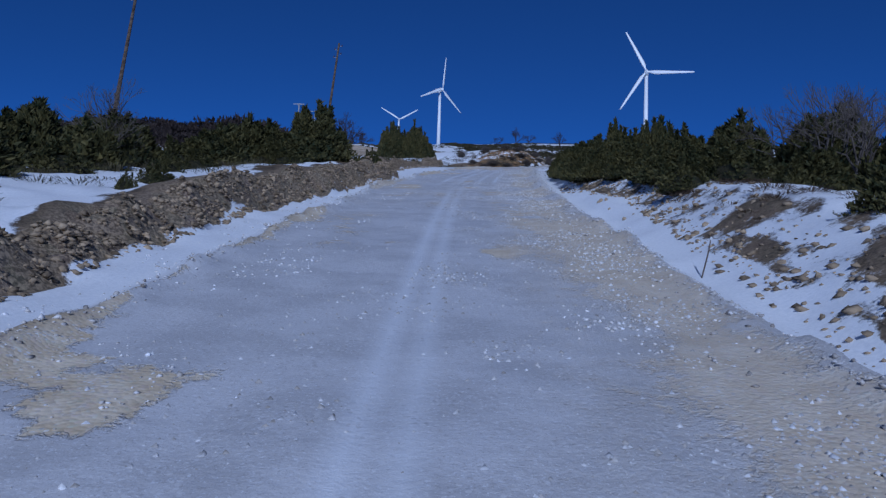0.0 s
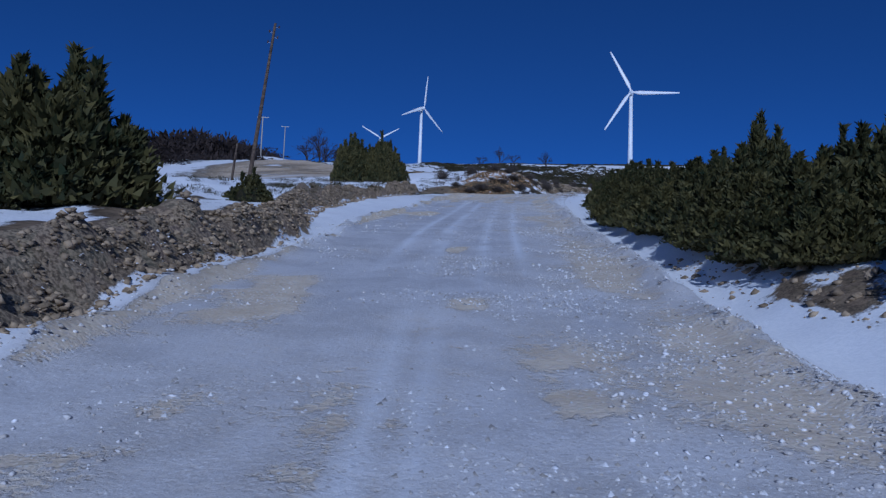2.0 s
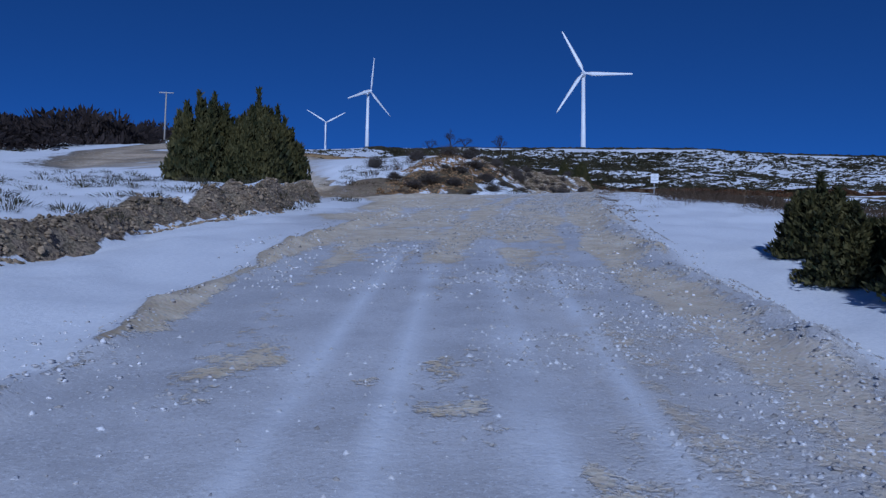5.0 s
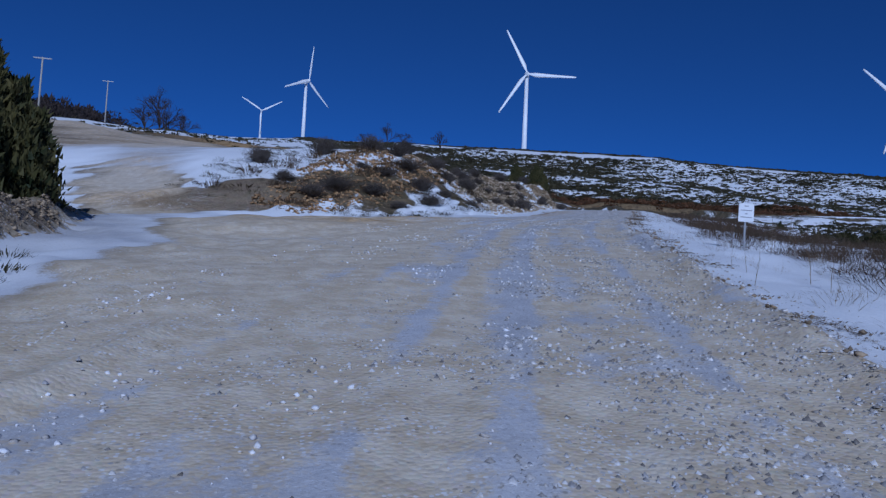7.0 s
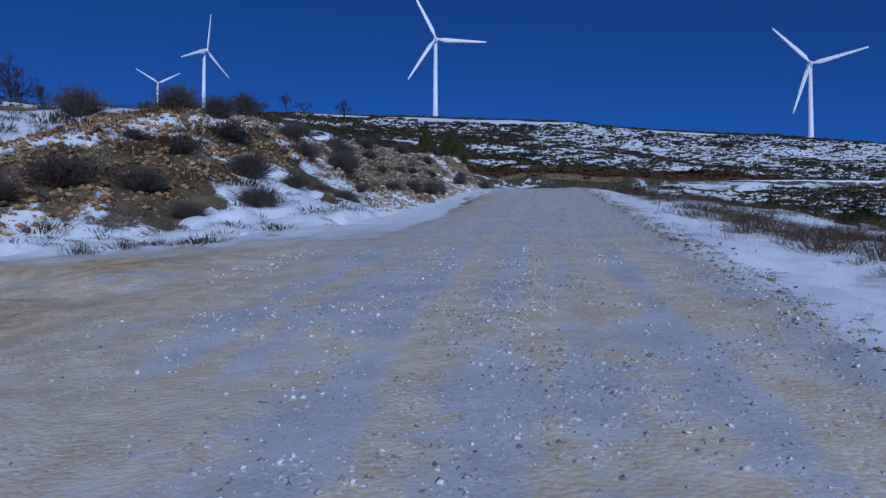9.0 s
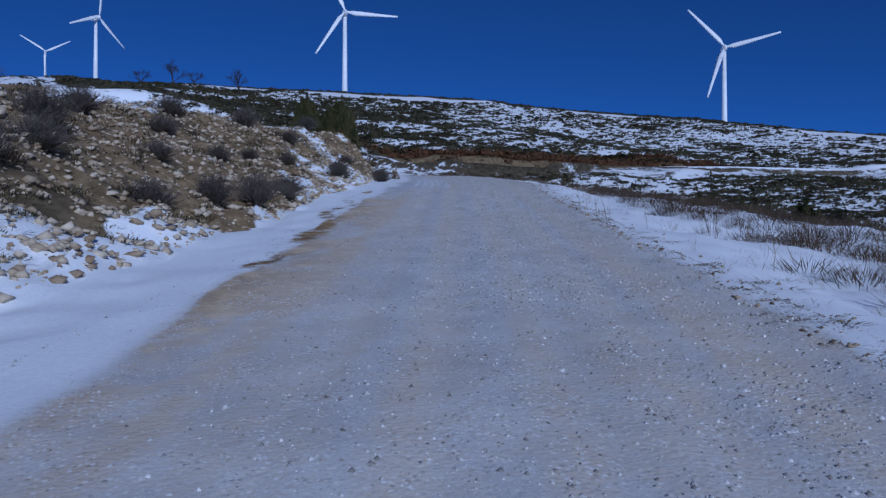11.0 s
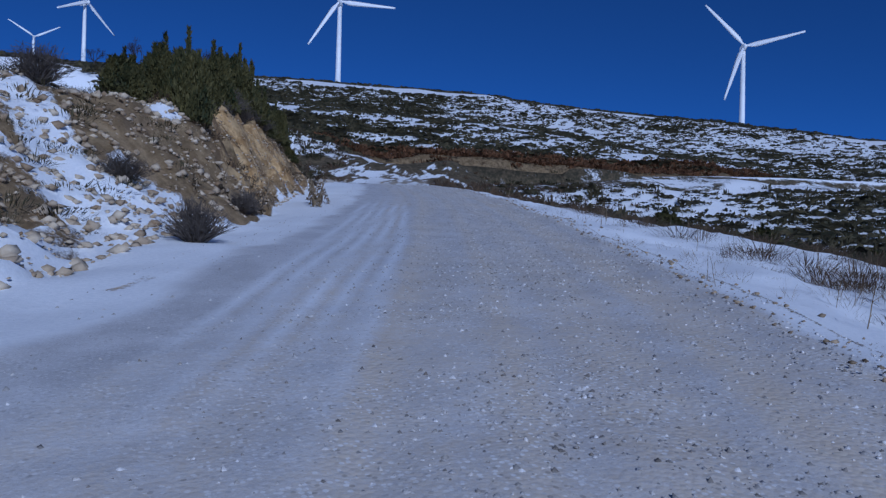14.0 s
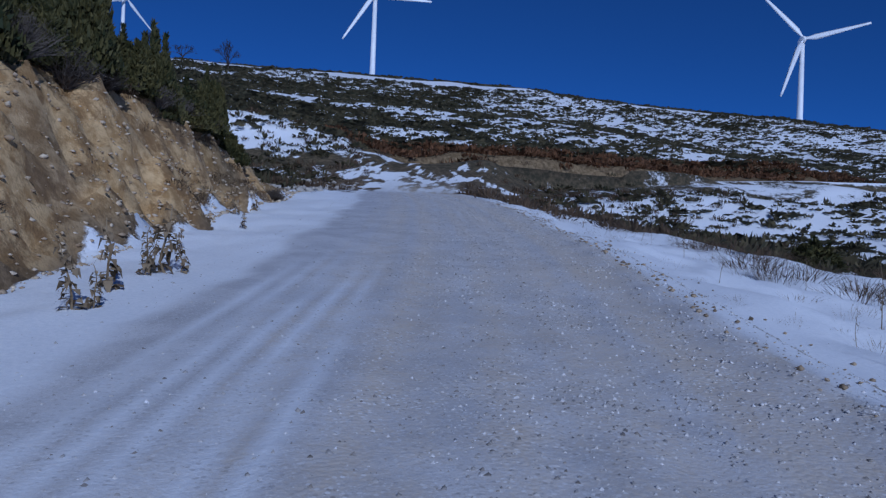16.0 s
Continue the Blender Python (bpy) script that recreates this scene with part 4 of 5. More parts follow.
def tree(p, h, w, k, label, group="bare trees", kinds=None):
    ob = new("tree")
    ob.matrix_basis = Matrix.LocRotScale(p, Euler((0, 0, k * 2.1)), (w, w, h))
    for name, me in zip(("trunk", "crown"), (kinds or TREES)[k % 3]):
        part(name, me, ob)
    return tagged(ob, label, "tree", group)


def on_land(x, y):
    return Vector((x, y, ground_z(x, y)))


for _i, (_s, _d, _h, _w) in enumerate([(16.5, 7.8, 2.6, 2.2), (17.6, 8.6, 2.4, 2.4), (15.6, 9.0, 2.3, 2.2), (16.0, 8.3, 2.5, 2.6), (17.0, 9.4, 2.6, 2.4), (15.0, 8.0, 1.9, 2.0), (18.4, 7.6, 2.0, 2.2)]):
    tree(spot(_s, _d), _h, _w, _i, "tall leafless grey shrub rising among the junipers")
for _i, (_s, _d, _h, _w) in enumerate([(18.5, -9.0, 2.4, 2.2), (20.0, -9.5, 1.8, 2.0), (17.0, -8.4, 1.4, 1.8)]):
    tree(spot(_s, _d), _h, _w, _i + 1, "leafless pale grey small tree behind the stony bank")
for _i, (_x, _y, _h, _w) in enumerate([(31, 318, 7, 6), (47, 300, 7, 6), (38, 330, 4, 6), (-33, 255, 11, 10), (-28, 262, 6, 9), (22, 300, 4, 5), (-38, 262, 7, 9), (-30, 250, 6, 10)]):
    tree(on_land(_x, _y), _h, _w, _i, "small dark leafless tree on the skyline", "skyline trees", FAR_TREES)


def clumps(name, places, sizes, heights, material, seed, blades, label, category, slim=(0.10, 0.22), lean=0.28):
    """Many small ragged bushes as one mesh."""
    rng = np.random.RandomState(seed)
    n = len(places)
    c = np.repeat(places, blades, 0)
    r = np.repeat(sizes, blades)[:, None]
    h = np.repeat(heights, blades)[:, None]
    a = rng.uniform(0, 6.283, (n * blades, 1))
    q = np.sqrt(rng.uniform(0, 1, (n * blades, 1))) * 0.5
    base = c + np.concatenate([np.cos(a) * q * r, np.sin(a) * q * r, h * rng.uniform(-0.1, 0.25, a.shape)], 1)
    tip = base + np.concatenate([np.cos(a) * r * lean * rng.uniform(0, 1, a.shape), np.sin(a) * r * lean * rng.uniform(0, 1, a.shape), h * (1.0 - 1.3 * q) * rng.uniform(0.5, 1.0, a.shape)], 1)
    t = a + rng.uniform(0.9, 2.2, a.shape)
    side = np.concatenate([np.cos(t) * r, np.sin(t) * r, 0 * a], 1) * rng.uniform(*slim, a.shape)
    mid = (base + tip) / 2
    v = np.stack([base, mid + side, tip, mid - side], 1).reshape(-1, 3)
    f = np.arange(len(v)).reshape(-1, 4)
    me = bpy.data.meshes.new(name)
    me.vertices.add(len(v))
    me.vertices.foreach_set("co", v.ravel())
    me.loops.add(len(v))
    me.loops.foreach_set("vertex_index", f.ravel())
    me.polygons.add(len(f))
    me.polygons.foreach_set("loop_start", np.arange(0, len(v), 4))
    me.update(calc_edges=True)
    me.materials.append(material)
    return tagged(new(name, me), label, category, kind="stuff")


def polar_places(rng, n, b0, b1, r0, r1, keep=None):
    b, r = np.radians(rng.uniform(b0, b1, n)), np.sqrt(rng.uniform(r0**2, r1**2, n))
    x, y = HUB[0] + r * np.sin(b), HUB[1] + r * np.cos(b)
    dd = np.abs(road_frame(x, y)[1])
    ok = (rim_snow(x, y) < 0.35) & ((dd > 16) | ((road_frame(x, y)[0] > 172) & ((dd > 8) | (y > 190)))) & (np.abs(y - 182 - 0.03 * (x - 60) - 1.2 * np.sin(x / 21)) > 6.5) & (fractal(x, y, 26, 81) > rng.uniform(-1.4, 0.6, n))
    x, y = x[ok], y[ok]
    return np.stack([x, y, land(x, y)], 1)


_rng = np.random.RandomState(7)
_p = polar_places(_rng, 13500, -5, 80, 40, 240)
_q = _rng.uniform(0, 1, len(_p)) ** 1.6
clumps("hillside_scrub", _p, 0.7 + 2.0 * _q, 0.25 + 0.55 * _q, M_HEATH, 8, 18, "low dark scrub scattered over the snowy hillside", "scrub", (0.14, 0.28))
_p = polar_places(_rng, 40000, -5, 80, 60, 245)
clumps("hillside_heather", _p, _rng.uniform(0.5, 1.3, len(_p)), _rng.uniform(0.25, 0.6, len(_p)), M_HEATH, 38, 9, "small dark heather tufts dotting the snowy hillside", "scrub", (0.14, 0.28))
_p = polar_places(_rng, 2600, -5, 23, 95, 225)
clumps("thicket", _p, _rng.uniform(0.8, 2.4, len(_p)), _rng.uniform(0.4, 0.9, len(_p)), M_HEATH, 18, 26, "dense olive thicket on the upper hillside", "scrub")
_p = polar_places(_rng, 1800, -75, -5, 85, 230)
clumps("heath", _p, _rng.uniform(0.8, 2.2, len(_p)), _rng.uniform(0.3, 0.8, len(_p)), M_HEATH, 9, 14, "low dark heath on the upper snowy slope", "scrub")
_b, _r = _rng.uniform(-66, -16.5, 3000), _rng.uniform(80, 350, 3000)
_ok = _r > np.interp(_b, (-66, -34, -22, -16.5), (80, 92, 225, 305))
_b, _r = _b[_ok], _r[_ok]
_x, _y = HUB[0] + _r * np.sin(np.radians(_b)), HUB[1] + _r * np.cos(np.radians(_b))
_h = 4.5 + 6 * np.exp(-(((_b + 22.5) / 4.0) ** 2)) + 2.5 * np.exp(-(((_b + 38) / 6.0) ** 2))
_h = _h * (0.8 + 0.45 * fractal(_b * 1.0, _r * 0.02, 5.0, 89, 3))
_x, _y, _h = np.tile(_x, 3), np.tile(_y, 3), np.tile(_h, 3)
_x, _y = _x + _rng.normal(0, 1.5, len(_x)), _y + _rng.normal(0, 1.5, len(_x))
_p = np.stack([_x, _y, land(_x, _y) + np.repeat([0.0, 0.28, 0.55], len(_x) // 3) * _h * _rng.uniform(0.5, 1.1, len(_x))], 1)
clumps("far_woods", _p, _rng.uniform(3, 5.5, len(_p)), _h * _rng.uniform(0.25, 0.4, len(_p)), M_WOODS, 10, 26, "dark brown leafless woods on the far slope", "woods", (0.03, 0.08))
_x, _y = _rng.uniform(52, 170, 2600), _rng.uniform(118, 177, 2600)
_ok = (road_frame(_x, _y)[1] > 8) & (fractal(_x, _y, 14, 83) > _rng.uniform(-0.9, 0.6, 2600))
_p = np.stack([_x[_ok], _y[_ok], land(_x[_ok], _y[_ok])], 1)
clumps("slope_scrub", _p, _rng.uniform(0.4, 1.9, len(_p)), _rng.uniform(0.3, 1.0, len(_p)), M_HEATH, 19, 22, "dark scrub on the snowy slope below the far track", "scrub", (0.05, 0.12))
_s, _d = _rng.uniform(158, 199, 700), np.where(_rng.uniform(0, 1, 700) < 0.82, -_rng.uniform(6.5, 34, 700), _rng.uniform(9, 20, 700))
_p = np.array([spot(a, b) for a, b in zip(_s, _d)])
clumps("ridge_scrub", _p, _rng.uniform(0.5, 1.9, 700), _rng.uniform(0.3, 0.9, 700), M_HEATH, 30, 24, "dark scrub on the rise beyond the cutting", "scrub", (0.05, 0.12))
_x = _rng.uniform(48, 114, 900)
_y = 186.4 + 0.03 * (_x - 60) + 1.2 * np.sin(_x / 21) + _rng.uniform(0, 9, 900)
_p = np.stack([_x, _y, land(_x, _y)], 1)
clumps("rust_scrub", _p, _rng.uniform(0.8, 2.2, 900), _rng.uniform(0.3, 1.0, 900), M_REDSOIL, 20, 30, "rust-brown withered scrub on the bank above the track", "scrub", (0.04, 0.10))


_s = _rng.uniform(157, 197, 900)
_d = np.where(_rng.uniform(0, 1, 900) < 0.55, _rng.uniform(3.2, 26, 900), -_rng.uniform(4.5, 24, 900))
_keep = fractal(_s, _d, 5.0, 85) > _rng.uniform(-0.9, 0.5, 900)
_p = np.array([spot(a, b) for a, b in zip(_s[_keep], _d[_keep])])
clumps("withered_scrub", _p, _rng.uniform(0.5, 1.6, len(_p)), _rng.uniform(0.25, 0.8, len(_p)), M_DRYSCRUB, 31, 40, "brown withered scrub on the rise beyond the road", "scrub", (0.02, 0.05))
_s = _rng.uniform(86, 106, 55)
_d = -(along(_s, 86, 9.6, 92, 7.0, 100, 6.2) + 7.5 * _rng.uniform(0, 1, 55))
_p = np.array([spot(a, b) for a, b in zip(_s, _d)])
clumps("knoll_brush", _p, _rng.uniform(0.5, 1.5, 55), _rng.uniform(0.25, 0.6, 55), M_DRYSCRUB, 32, 110, "dark brown dry brush covering the knoll's end", "scrub", (0.008, 0.02))


# ---- far poles ----
def cross_pole(p, height, arm, label="pale pole with a cross-arm on the far slope"):
    ob = new("power_pole")
    ob.matrix_basis = Matrix.Translation(p)
    v, f = [], []
    tube(v, f, (0, 0, -0.5), (0, 0, height), 0.16, 0.11, 8)
    part("shaft", mesh_of("shaft", v, f, M_STONE, True), ob)
    v, f = [], []
    box(v, f, (-arm, -0.07, height - 0.25), (arm, 0.07, height - 0.08))
    part("cross_arm", mesh_of("cross_arm", v, f, M_STEEL), ob)
    return tagged(ob, label, "power pole", "power line poles")


cross_pole(on_land(-33, 170), 10.0, 1.2)
cross_pole(on_land(-40, 232), 10.0, 1.2)


# ---- dry roadside plants ----
def dry_plant(seed, leafy):
    """A withered stalk one metre high with drooping leaves."""
    rng = random.Random(seed)
    v, f = [], []
    p = Vector((0, 0, -0.05))
    for i in range(5):
        q = p + Vector((rng.gauss(0, 0.03), rng.gauss(0, 0.03), 0.21))
        tube(v, f, p, q, 0.016 - 0.002 * i, 0.014 - 0.002 * i, 5, False)
        for _ in range(leafy if i < 4 else leafy // 2):
            a = rng.uniform(0, 6.28)
            o = Vector((math.cos(a), math.sin(a), 0))
            b = p.lerp(q, rng.random())
            L = (rng.uniform(0.10, 0.26) if leafy > 3 else rng.uniform(0.04, 0.1)) * (1.2 - i * 0.15)
            w = Vector((-o.y, o.x, 0)) * L * 0.2
            n = len(v)
            v += [b, b + o * L * 0.5 + w + Vector((0, 0, rng.uniform(-0.02, 0.06))), b + o * L * rng.uniform(0.5, 0.9) + Vector((0, 0, -L * rng.uniform(0.1, 1.0))), b + o * L * 0.45 - w]
            f.append((n, n + 1, n + 2, n + 3))
        p = q
    for _ in range(2 if leafy < 4 else 0):
        b = Vector((0, 0, rng.uniform(0.35, 0.8)))
        tube(v, f, b, b + Vector((rng.gauss(0, 0.18), rng.gauss(0, 0.18), 0.22)), 0.008, 0.004, 4, False)
    return mesh_of("dry_plant", v, f, M_DRY)


LEAFY = [dry_plant(500 + k, 9) for k in range(3)]
THIN = [dry_plant(510 + k, 1) for k in range(4)]


def plant(s, d, h, k, leafy):
    p = spot(s, d)
    ob = new("dry_plant", (LEAFY if leafy else THIN)[k % 3])
    w = h * (1.45 if leafy else 0.6)
    ob.matrix_basis = Matrix.LocRotScale(p, Euler((radians((k * 37) % 17 - 8), radians((k * 53) % 19 - 9), k * 1.3)), (w, w, h))
    return tagged(ob, "withered leafy mullein stalk standing in snow" if leafy else "thin dry brown stalk standing in roadside snow", "plant", "dry roadside plants")


for _i, (_s, _d, _h) in enumerate([(135.0, -3.5, 0.6), (135.1, -3.35, 0.42), (136.1, -3.7, 0.75), (137.5, -3.6, 0.85), (137.4, -3.75, 0.6), (137.0, -3.65, 0.45), (137.7, -3.5, 0.5), (145.8, -4.9, 0.5), (149.1, -5.1, 0.55), (144.2, -4.3, 0.4), (140.0, -4.4, 0.4), (131.5, -4.2, 0.8), (132.2, -4.5, 0.75), (130.2, -4.7, 0.7), (129.0, -4.9, 0.6)]):
    plant(_s, _d, _h, _i, True)
_rr = random.Random(77)
_stalks = [(105.2, 2.6, 0.60), (109.6, 2.8, 0.64), (109.1, 2.9, 0.60), (113.4, 3.7, 0.52), (108.2, 2.95, 0.52), (108.0, 2.85, 0.38), (107.0, 3.0, 0.45), (114.3, 3.7, 0.52), (122.5, 2.8, 0.38), (122.1, 2.75, 0.38), (122.6, 4.3, 0.45), (136.1, 4.2, 0.45), (133.0, 4.1, 0.45), (141.2, 6.1, 0.52), (67.9, 4.1, 0.52), (66.7, 3.0, 0.45), (62.0, 2.9, 0.30), (66.9, 4.0, 0.45)]
_stalks += [(_rr.uniform(62, 150), _rr.uniform(3.2, 9.5), _rr.uniform(0.3, 0.85)) for _ in range(90)]
for _i, (_s, _d, _h) in enumerate(_stalks):
    plant(_s, _d, _h, _i, False)

_rng = np.random.RandomState(12)
_s, _d = _rng.uniform(60, 165, 1300), 2.9 + 14 * _rng.uniform(0, 1, 1300) ** 1.2
_p = np.array([spot(a, b) for a, b in zip(_s, _d)])
clumps("dry_grass", _p, _rng.uniform(0.15, 0.7, 1300), 0.05 + 0.33 * _rng.uniform(0, 1, 1300) ** 2, M_DRY, 13, 26, "dry brown grass tufts poking through the snow", "grass", (0.003, 0.007), 0.6)
_s, _d = _rng.uniform(60, 178, 900), 5.5 + 17 * _rng.uniform(0, 1, 900) ** 0.8
_p = np.array([spot(a, b) for a, b in zip(_s, _d)])
clumps("verge_scrub", _p, _rng.uniform(0.5, 1.6, 900), _rng.uniform(0.2, 0.75, 900), M_DRYSCRUB, 14, 110, "brown leafless scrub at the edge of the drop", "scrub", (0.003, 0.008), 0.55)
_s = _rng.uniform(66, 128, 420)
_p = road_places(_s, 4.9 + 5.0 * _rng.uniform(0, 1, 420))
clumps("verge_brush", _p, _rng.uniform(0.4, 1.2, 420), _rng.uniform(0.2, 0.65, 420), M_DRYSCRUB, 40, 90, "brown withered brush along the snowy verge", "scrub", (0.004, 0.010), 0.45)
_s = _rng.uniform(58, 112, 230)
_p = road_places(_s, 2.55 + np.abs(_rng.normal(0, 0.35, 230)))
clumps("verge_sods", _p, _rng.uniform(0.12, 0.45, 230), _rng.uniform(0.02, 0.06, 230), M_DRY, 36, 40, "flattened dry sods along the snowy road edge", "grass", (0.012, 0.03), 0.5)
_s, _d = _rng.uniform(10.5, 24, 110), _rng.uniform(4.4, 6.4, 110)
_keep = fractal(_s, _d, 1.6, 87) > 0.0
_p = road_places(_s[_keep], _d[_keep])
clumps("bank_heather", _p, _rng.uniform(0.2, 0.6, len(_p)), _rng.uniform(0.05, 0.16, len(_p)), M_DRYSCRUB, 37, 90, "low dark heather cushions on the snowy bank", "scrub", (0.008, 0.02), 0.5)
_s, _d = _rng.uniform(0, 66, 1100), -(5.4 + 26 * _rng.uniform(0, 1, 1100) ** 1.2)
_p = np.array([spot(a, b) for a, b in zip(_s, _d)])
clumps("bank_heath", _p, _rng.uniform(0.2, 1.0, 1100), _rng.uniform(0.08, 0.3, 1100), M_HEATH, 15, 90, "low dark heath tufts above the stony bank", "scrub", (0.006, 0.015))
_s, _d = _rng.uniform(86, 131, 1300), -(5.0 + 13 * _rng.uniform(0, 1, 1300))
_p = np.array([spot(a, b) for a, b in zip(_s, _d)])
clumps("knoll_tufts", _p, _rng.uniform(0.25, 1.0, 1300), _rng.uniform(0.08, 0.3, 1300), M_HEATH, 16, 70, "dry grass and thyme tufts on the stony knoll", "grass", (0.006, 0.015))


# ---- stones ----
def stone_field(name, places, sizes, material, seed, label, sink=0.25):
    """Many angular stones as one mesh: each a squashed, chipped octahedron."""
    rng = np.random.RandomState(seed)
    n = len(places)
    o = np.array([(1, 0, 0), (0, 1, 0), (-1, 0, 0), (0, -1, 0), (0, 0, 1), (0, 0, -1), (0.6, 0.6, 0.45), (-0.6, -0.5, 0.5)], float)
    tri = np.array([(0, 1, 6), (1, 4, 6), (4, 0, 6), (1, 2, 4), (2, 3, 7), (3, 4, 7), (4, 2, 7), (3, 0, 4), (1, 0, 5), (2, 1, 5), (3, 2, 5), (0, 3, 5)])
    v = o[None] * (0.5 * rng.uniform(0.65, 1.3, (n, 8, 1))) * np.concatenate([rng.uniform(0.8, 1.3, (n, 1, 2)), rng.uniform(0.45, 0.85, (n, 1, 1))], 2)
    a = rng.uniform(0, 6.283, n)
    c, s_ = np.cos(a)[:, None], np.sin(a)[:, None]
    tl = rng.uniform(-0.5, 0.5, n)[:, None]
    x, y, z = v[:, :, 0], v[:, :, 1], v[:, :, 2]
    y, z = y * np.cos(tl) - z * np.sin(tl), y * np.sin(tl) + z * np.cos(tl)
    v = np.stack([x * c - y * s_, x * s_ + y * c, z], 2) * sizes[:, None, None]
    v = v + places[:, None, :] + np.array([0, 0, 1.0]) * (sizes * sink)[:, None, None]
    f = (tri[None] + (np.arange(n) * 8)[:, None, None]).reshape(-1, 3)
    v = v.reshape(-1, 3)
    me = bpy.data.meshes.new(name)
    me.vertices.add(len(v))
    me.vertices.foreach_set("co", v.ravel())
    me.loops.add(f.size)
    me.loops.foreach_set("vertex_index", f.ravel())
    me.polygons.add(len(f))
    me.polygons.foreach_set("loop_start", np.arange(0, f.size, 3))
    me.update(calc_edges=True)
    me.materials.append(material)
    return tagged(new(name, me), label, "stones", kind="stuff")


def chip_field(name, places, sizes, material, seed, label):
    """Very many small angular chips half sunk in the road, each a lopsided low pyramid."""
    rng = np.random.RandomState(seed)
    n = len(places)
    a = rng.uniform(0, 6.283, (n, 1)) + np.array([0, 1.6, 3.1, 4.7]) + rng.uniform(-0.35, 0.35, (n, 4))
    r = 0.5 * rng.uniform(0.7, 1.35, (n, 4))
    rim = np.stack([np.cos(a) * r, np.sin(a) * r, rng.uniform(-0.14, -0.02, (n, 4))], 2)
    top = np.stack([rng.uniform(-0.2, 0.2, n), rng.uniform(-0.25, 0.25, n), rng.uniform(0.22, 0.5, n)], 1)[:, None, :]
    v = (np.concatenate([rim, top], 1) * sizes[:, None, None] + places[:, None, :]).reshape(-1, 3)
    tri = np.array([(0, 1, 4), (1, 2, 4), (2, 3, 4), (3, 0, 4)])
    f = (tri[None] + (np.arange(n) * 5)[:, None, None]).reshape(-1, 3)
    me = bpy.data.meshes.new(name)
    me.vertices.add(len(v))
    me.vertices.foreach_set("co", v.ravel())
    me.loops.add(f.size)
    me.loops.foreach_set("vertex_index", f.ravel())
    me.polygons.add(len(f))
    me.polygons.foreach_set("loop_start", np.arange(0, f.size, 3))
    me.update(calc_edges=True)
    me.materials.append(material)
    return tagged(new(name, me), label, "stones", kind="stuff")


_rng = np.random.RandomState(21)
_n = 380000
_s = _rng.uniform(1, 165, _n)
_d = np.clip(_rng.normal(0.4, 1.8, _n), -3.4, 3.0)
_xy = road_places(_s, _d)
_c = fractal(_xy[:, 0], _xy[:, 1], 1.1, 65)
_want = along(_s, 0, 0.6, 13, 0.8, 26, 1.0, 32, 0.5, 44, 0.6, 52, 0.75, 74, 0.75, 90, 0.85, 165, 1.0) * (0.25 + 0.75 * step(_d, -1.2, 0.8)) + 0.45 * step(_d, 0.6, 1.5) * (1 - step(_s, 40, 50)) + 0.2 * step(_s, 48, 56) * (1 - step(_s, 112, 120))
_keep = _rng.uniform(0, 1, _n) < _want * np.clip(0.42 + 1.5 * _c * (1 - 0.75 * step(_s, 80, 92)) + 0.15 * step(_s, 80, 92), 0.04, 1.4)
_size = 0.012 + 0.030 * _rng.uniform(0, 1, _n) ** 2.4 * along(_s, 0, 1.35, 44, 1.3, 50, 1.6, 72, 1.5, 84, 1.1, 165, 1.0)
_low = _keep & (_s < 46 + 4 * _c)
_high = _keep & ~_low
chip_field("frosted_gravel", _xy[_low], _size[_low], M_ICECHIP, 20, "frost-covered gravel chips lying on the icy road")
chip_field("road_gravel", _xy[_high], _size[_high], M_CHIP, 22, "pale loose gravel chips lying on the icy road")
_s = _rng.uniform(1, 160, 12000)
_d = np.where(_rng.uniform(0, 1, 12000) < 0.62, 2.30 + 0.32 * _rng.normal(0, 1, 12000), -2.75 + 0.13 * _rng.normal(0, 1, 12000))
_keep = (_d > 0) | (_s < 60)
_p = road_places(_s[_keep], _d[_keep])
stone_field("berm_stones", _p, 0.015 + 0.045 * _rng.uniform(0, 1, len(_p)) ** 2.5 * along(_s[_keep], 0, 1.2, 60, 1.0, 80, 0.6, 160, 0.6), M_CHIP, 23, "stones heaped along the road edges by the plough", 0.08)
_s = _rng.uniform(0, 76, 15000)
_f = along(_s, 0, 3.5, 15, 3.7, 24, 3.0, 30, 3.15, 38, 4.7, 45, 5.1, 52, 5.7, 58, 5.7, 64, 7.0, 70, 8.9, 76, 12.2)
_p = road_places(_s, -(_f + _rng.uniform(-0.08, 0.66, 15000)))
stone_field("bank_stones", _p, 0.03 + 0.085 * _rng.uniform(0, 1, 15000) ** 2, M_BANKSTONE, 24, "broken brown stones in the roadside bank", 0.1)
_s = _rng.uniform(98, 132, 16000)
_f = along(_s, 86, 8, 92, 5.2, 100, 4.6, 120, 4.1, 131, 4.3)
_p = road_places(_s, -(_f + 9.5 * _rng.uniform(0, 1, 16000) ** 1.1))
stone_field("knoll_stones", _p, 0.045 + 0.19 * _rng.uniform(0, 1, 16000) ** 2.4, M_SCREE, 25, "loose tan stones scattered over the knoll", 0.12)
_s = _rng.uniform(86, 101, 6500)
_p = road_places(_s, -(along(_s, 86, 8, 92, 5.2, 100, 4.6) + 3.0 + 5.5 * _rng.uniform(0, 1, 6500)))
_p = _p[(road_frame(_p[:, 0], _p[:, 1])[1] > -13.4) | (_s > 94)]
stone_field("rust_stones", _p, 0.06 + 0.17 * _rng.uniform(0, 1, len(_p)) ** 2.0, M_RUST, 29, "rust-brown broken stones covering the knoll's end", 0.1)
_s = _rng.uniform(130, 160, 5200)
_f = along(_s, 120, 4.1, 131, 4.3, 135, 4.6, 140, 5.0, 146, 5.2, 152, 5.3)
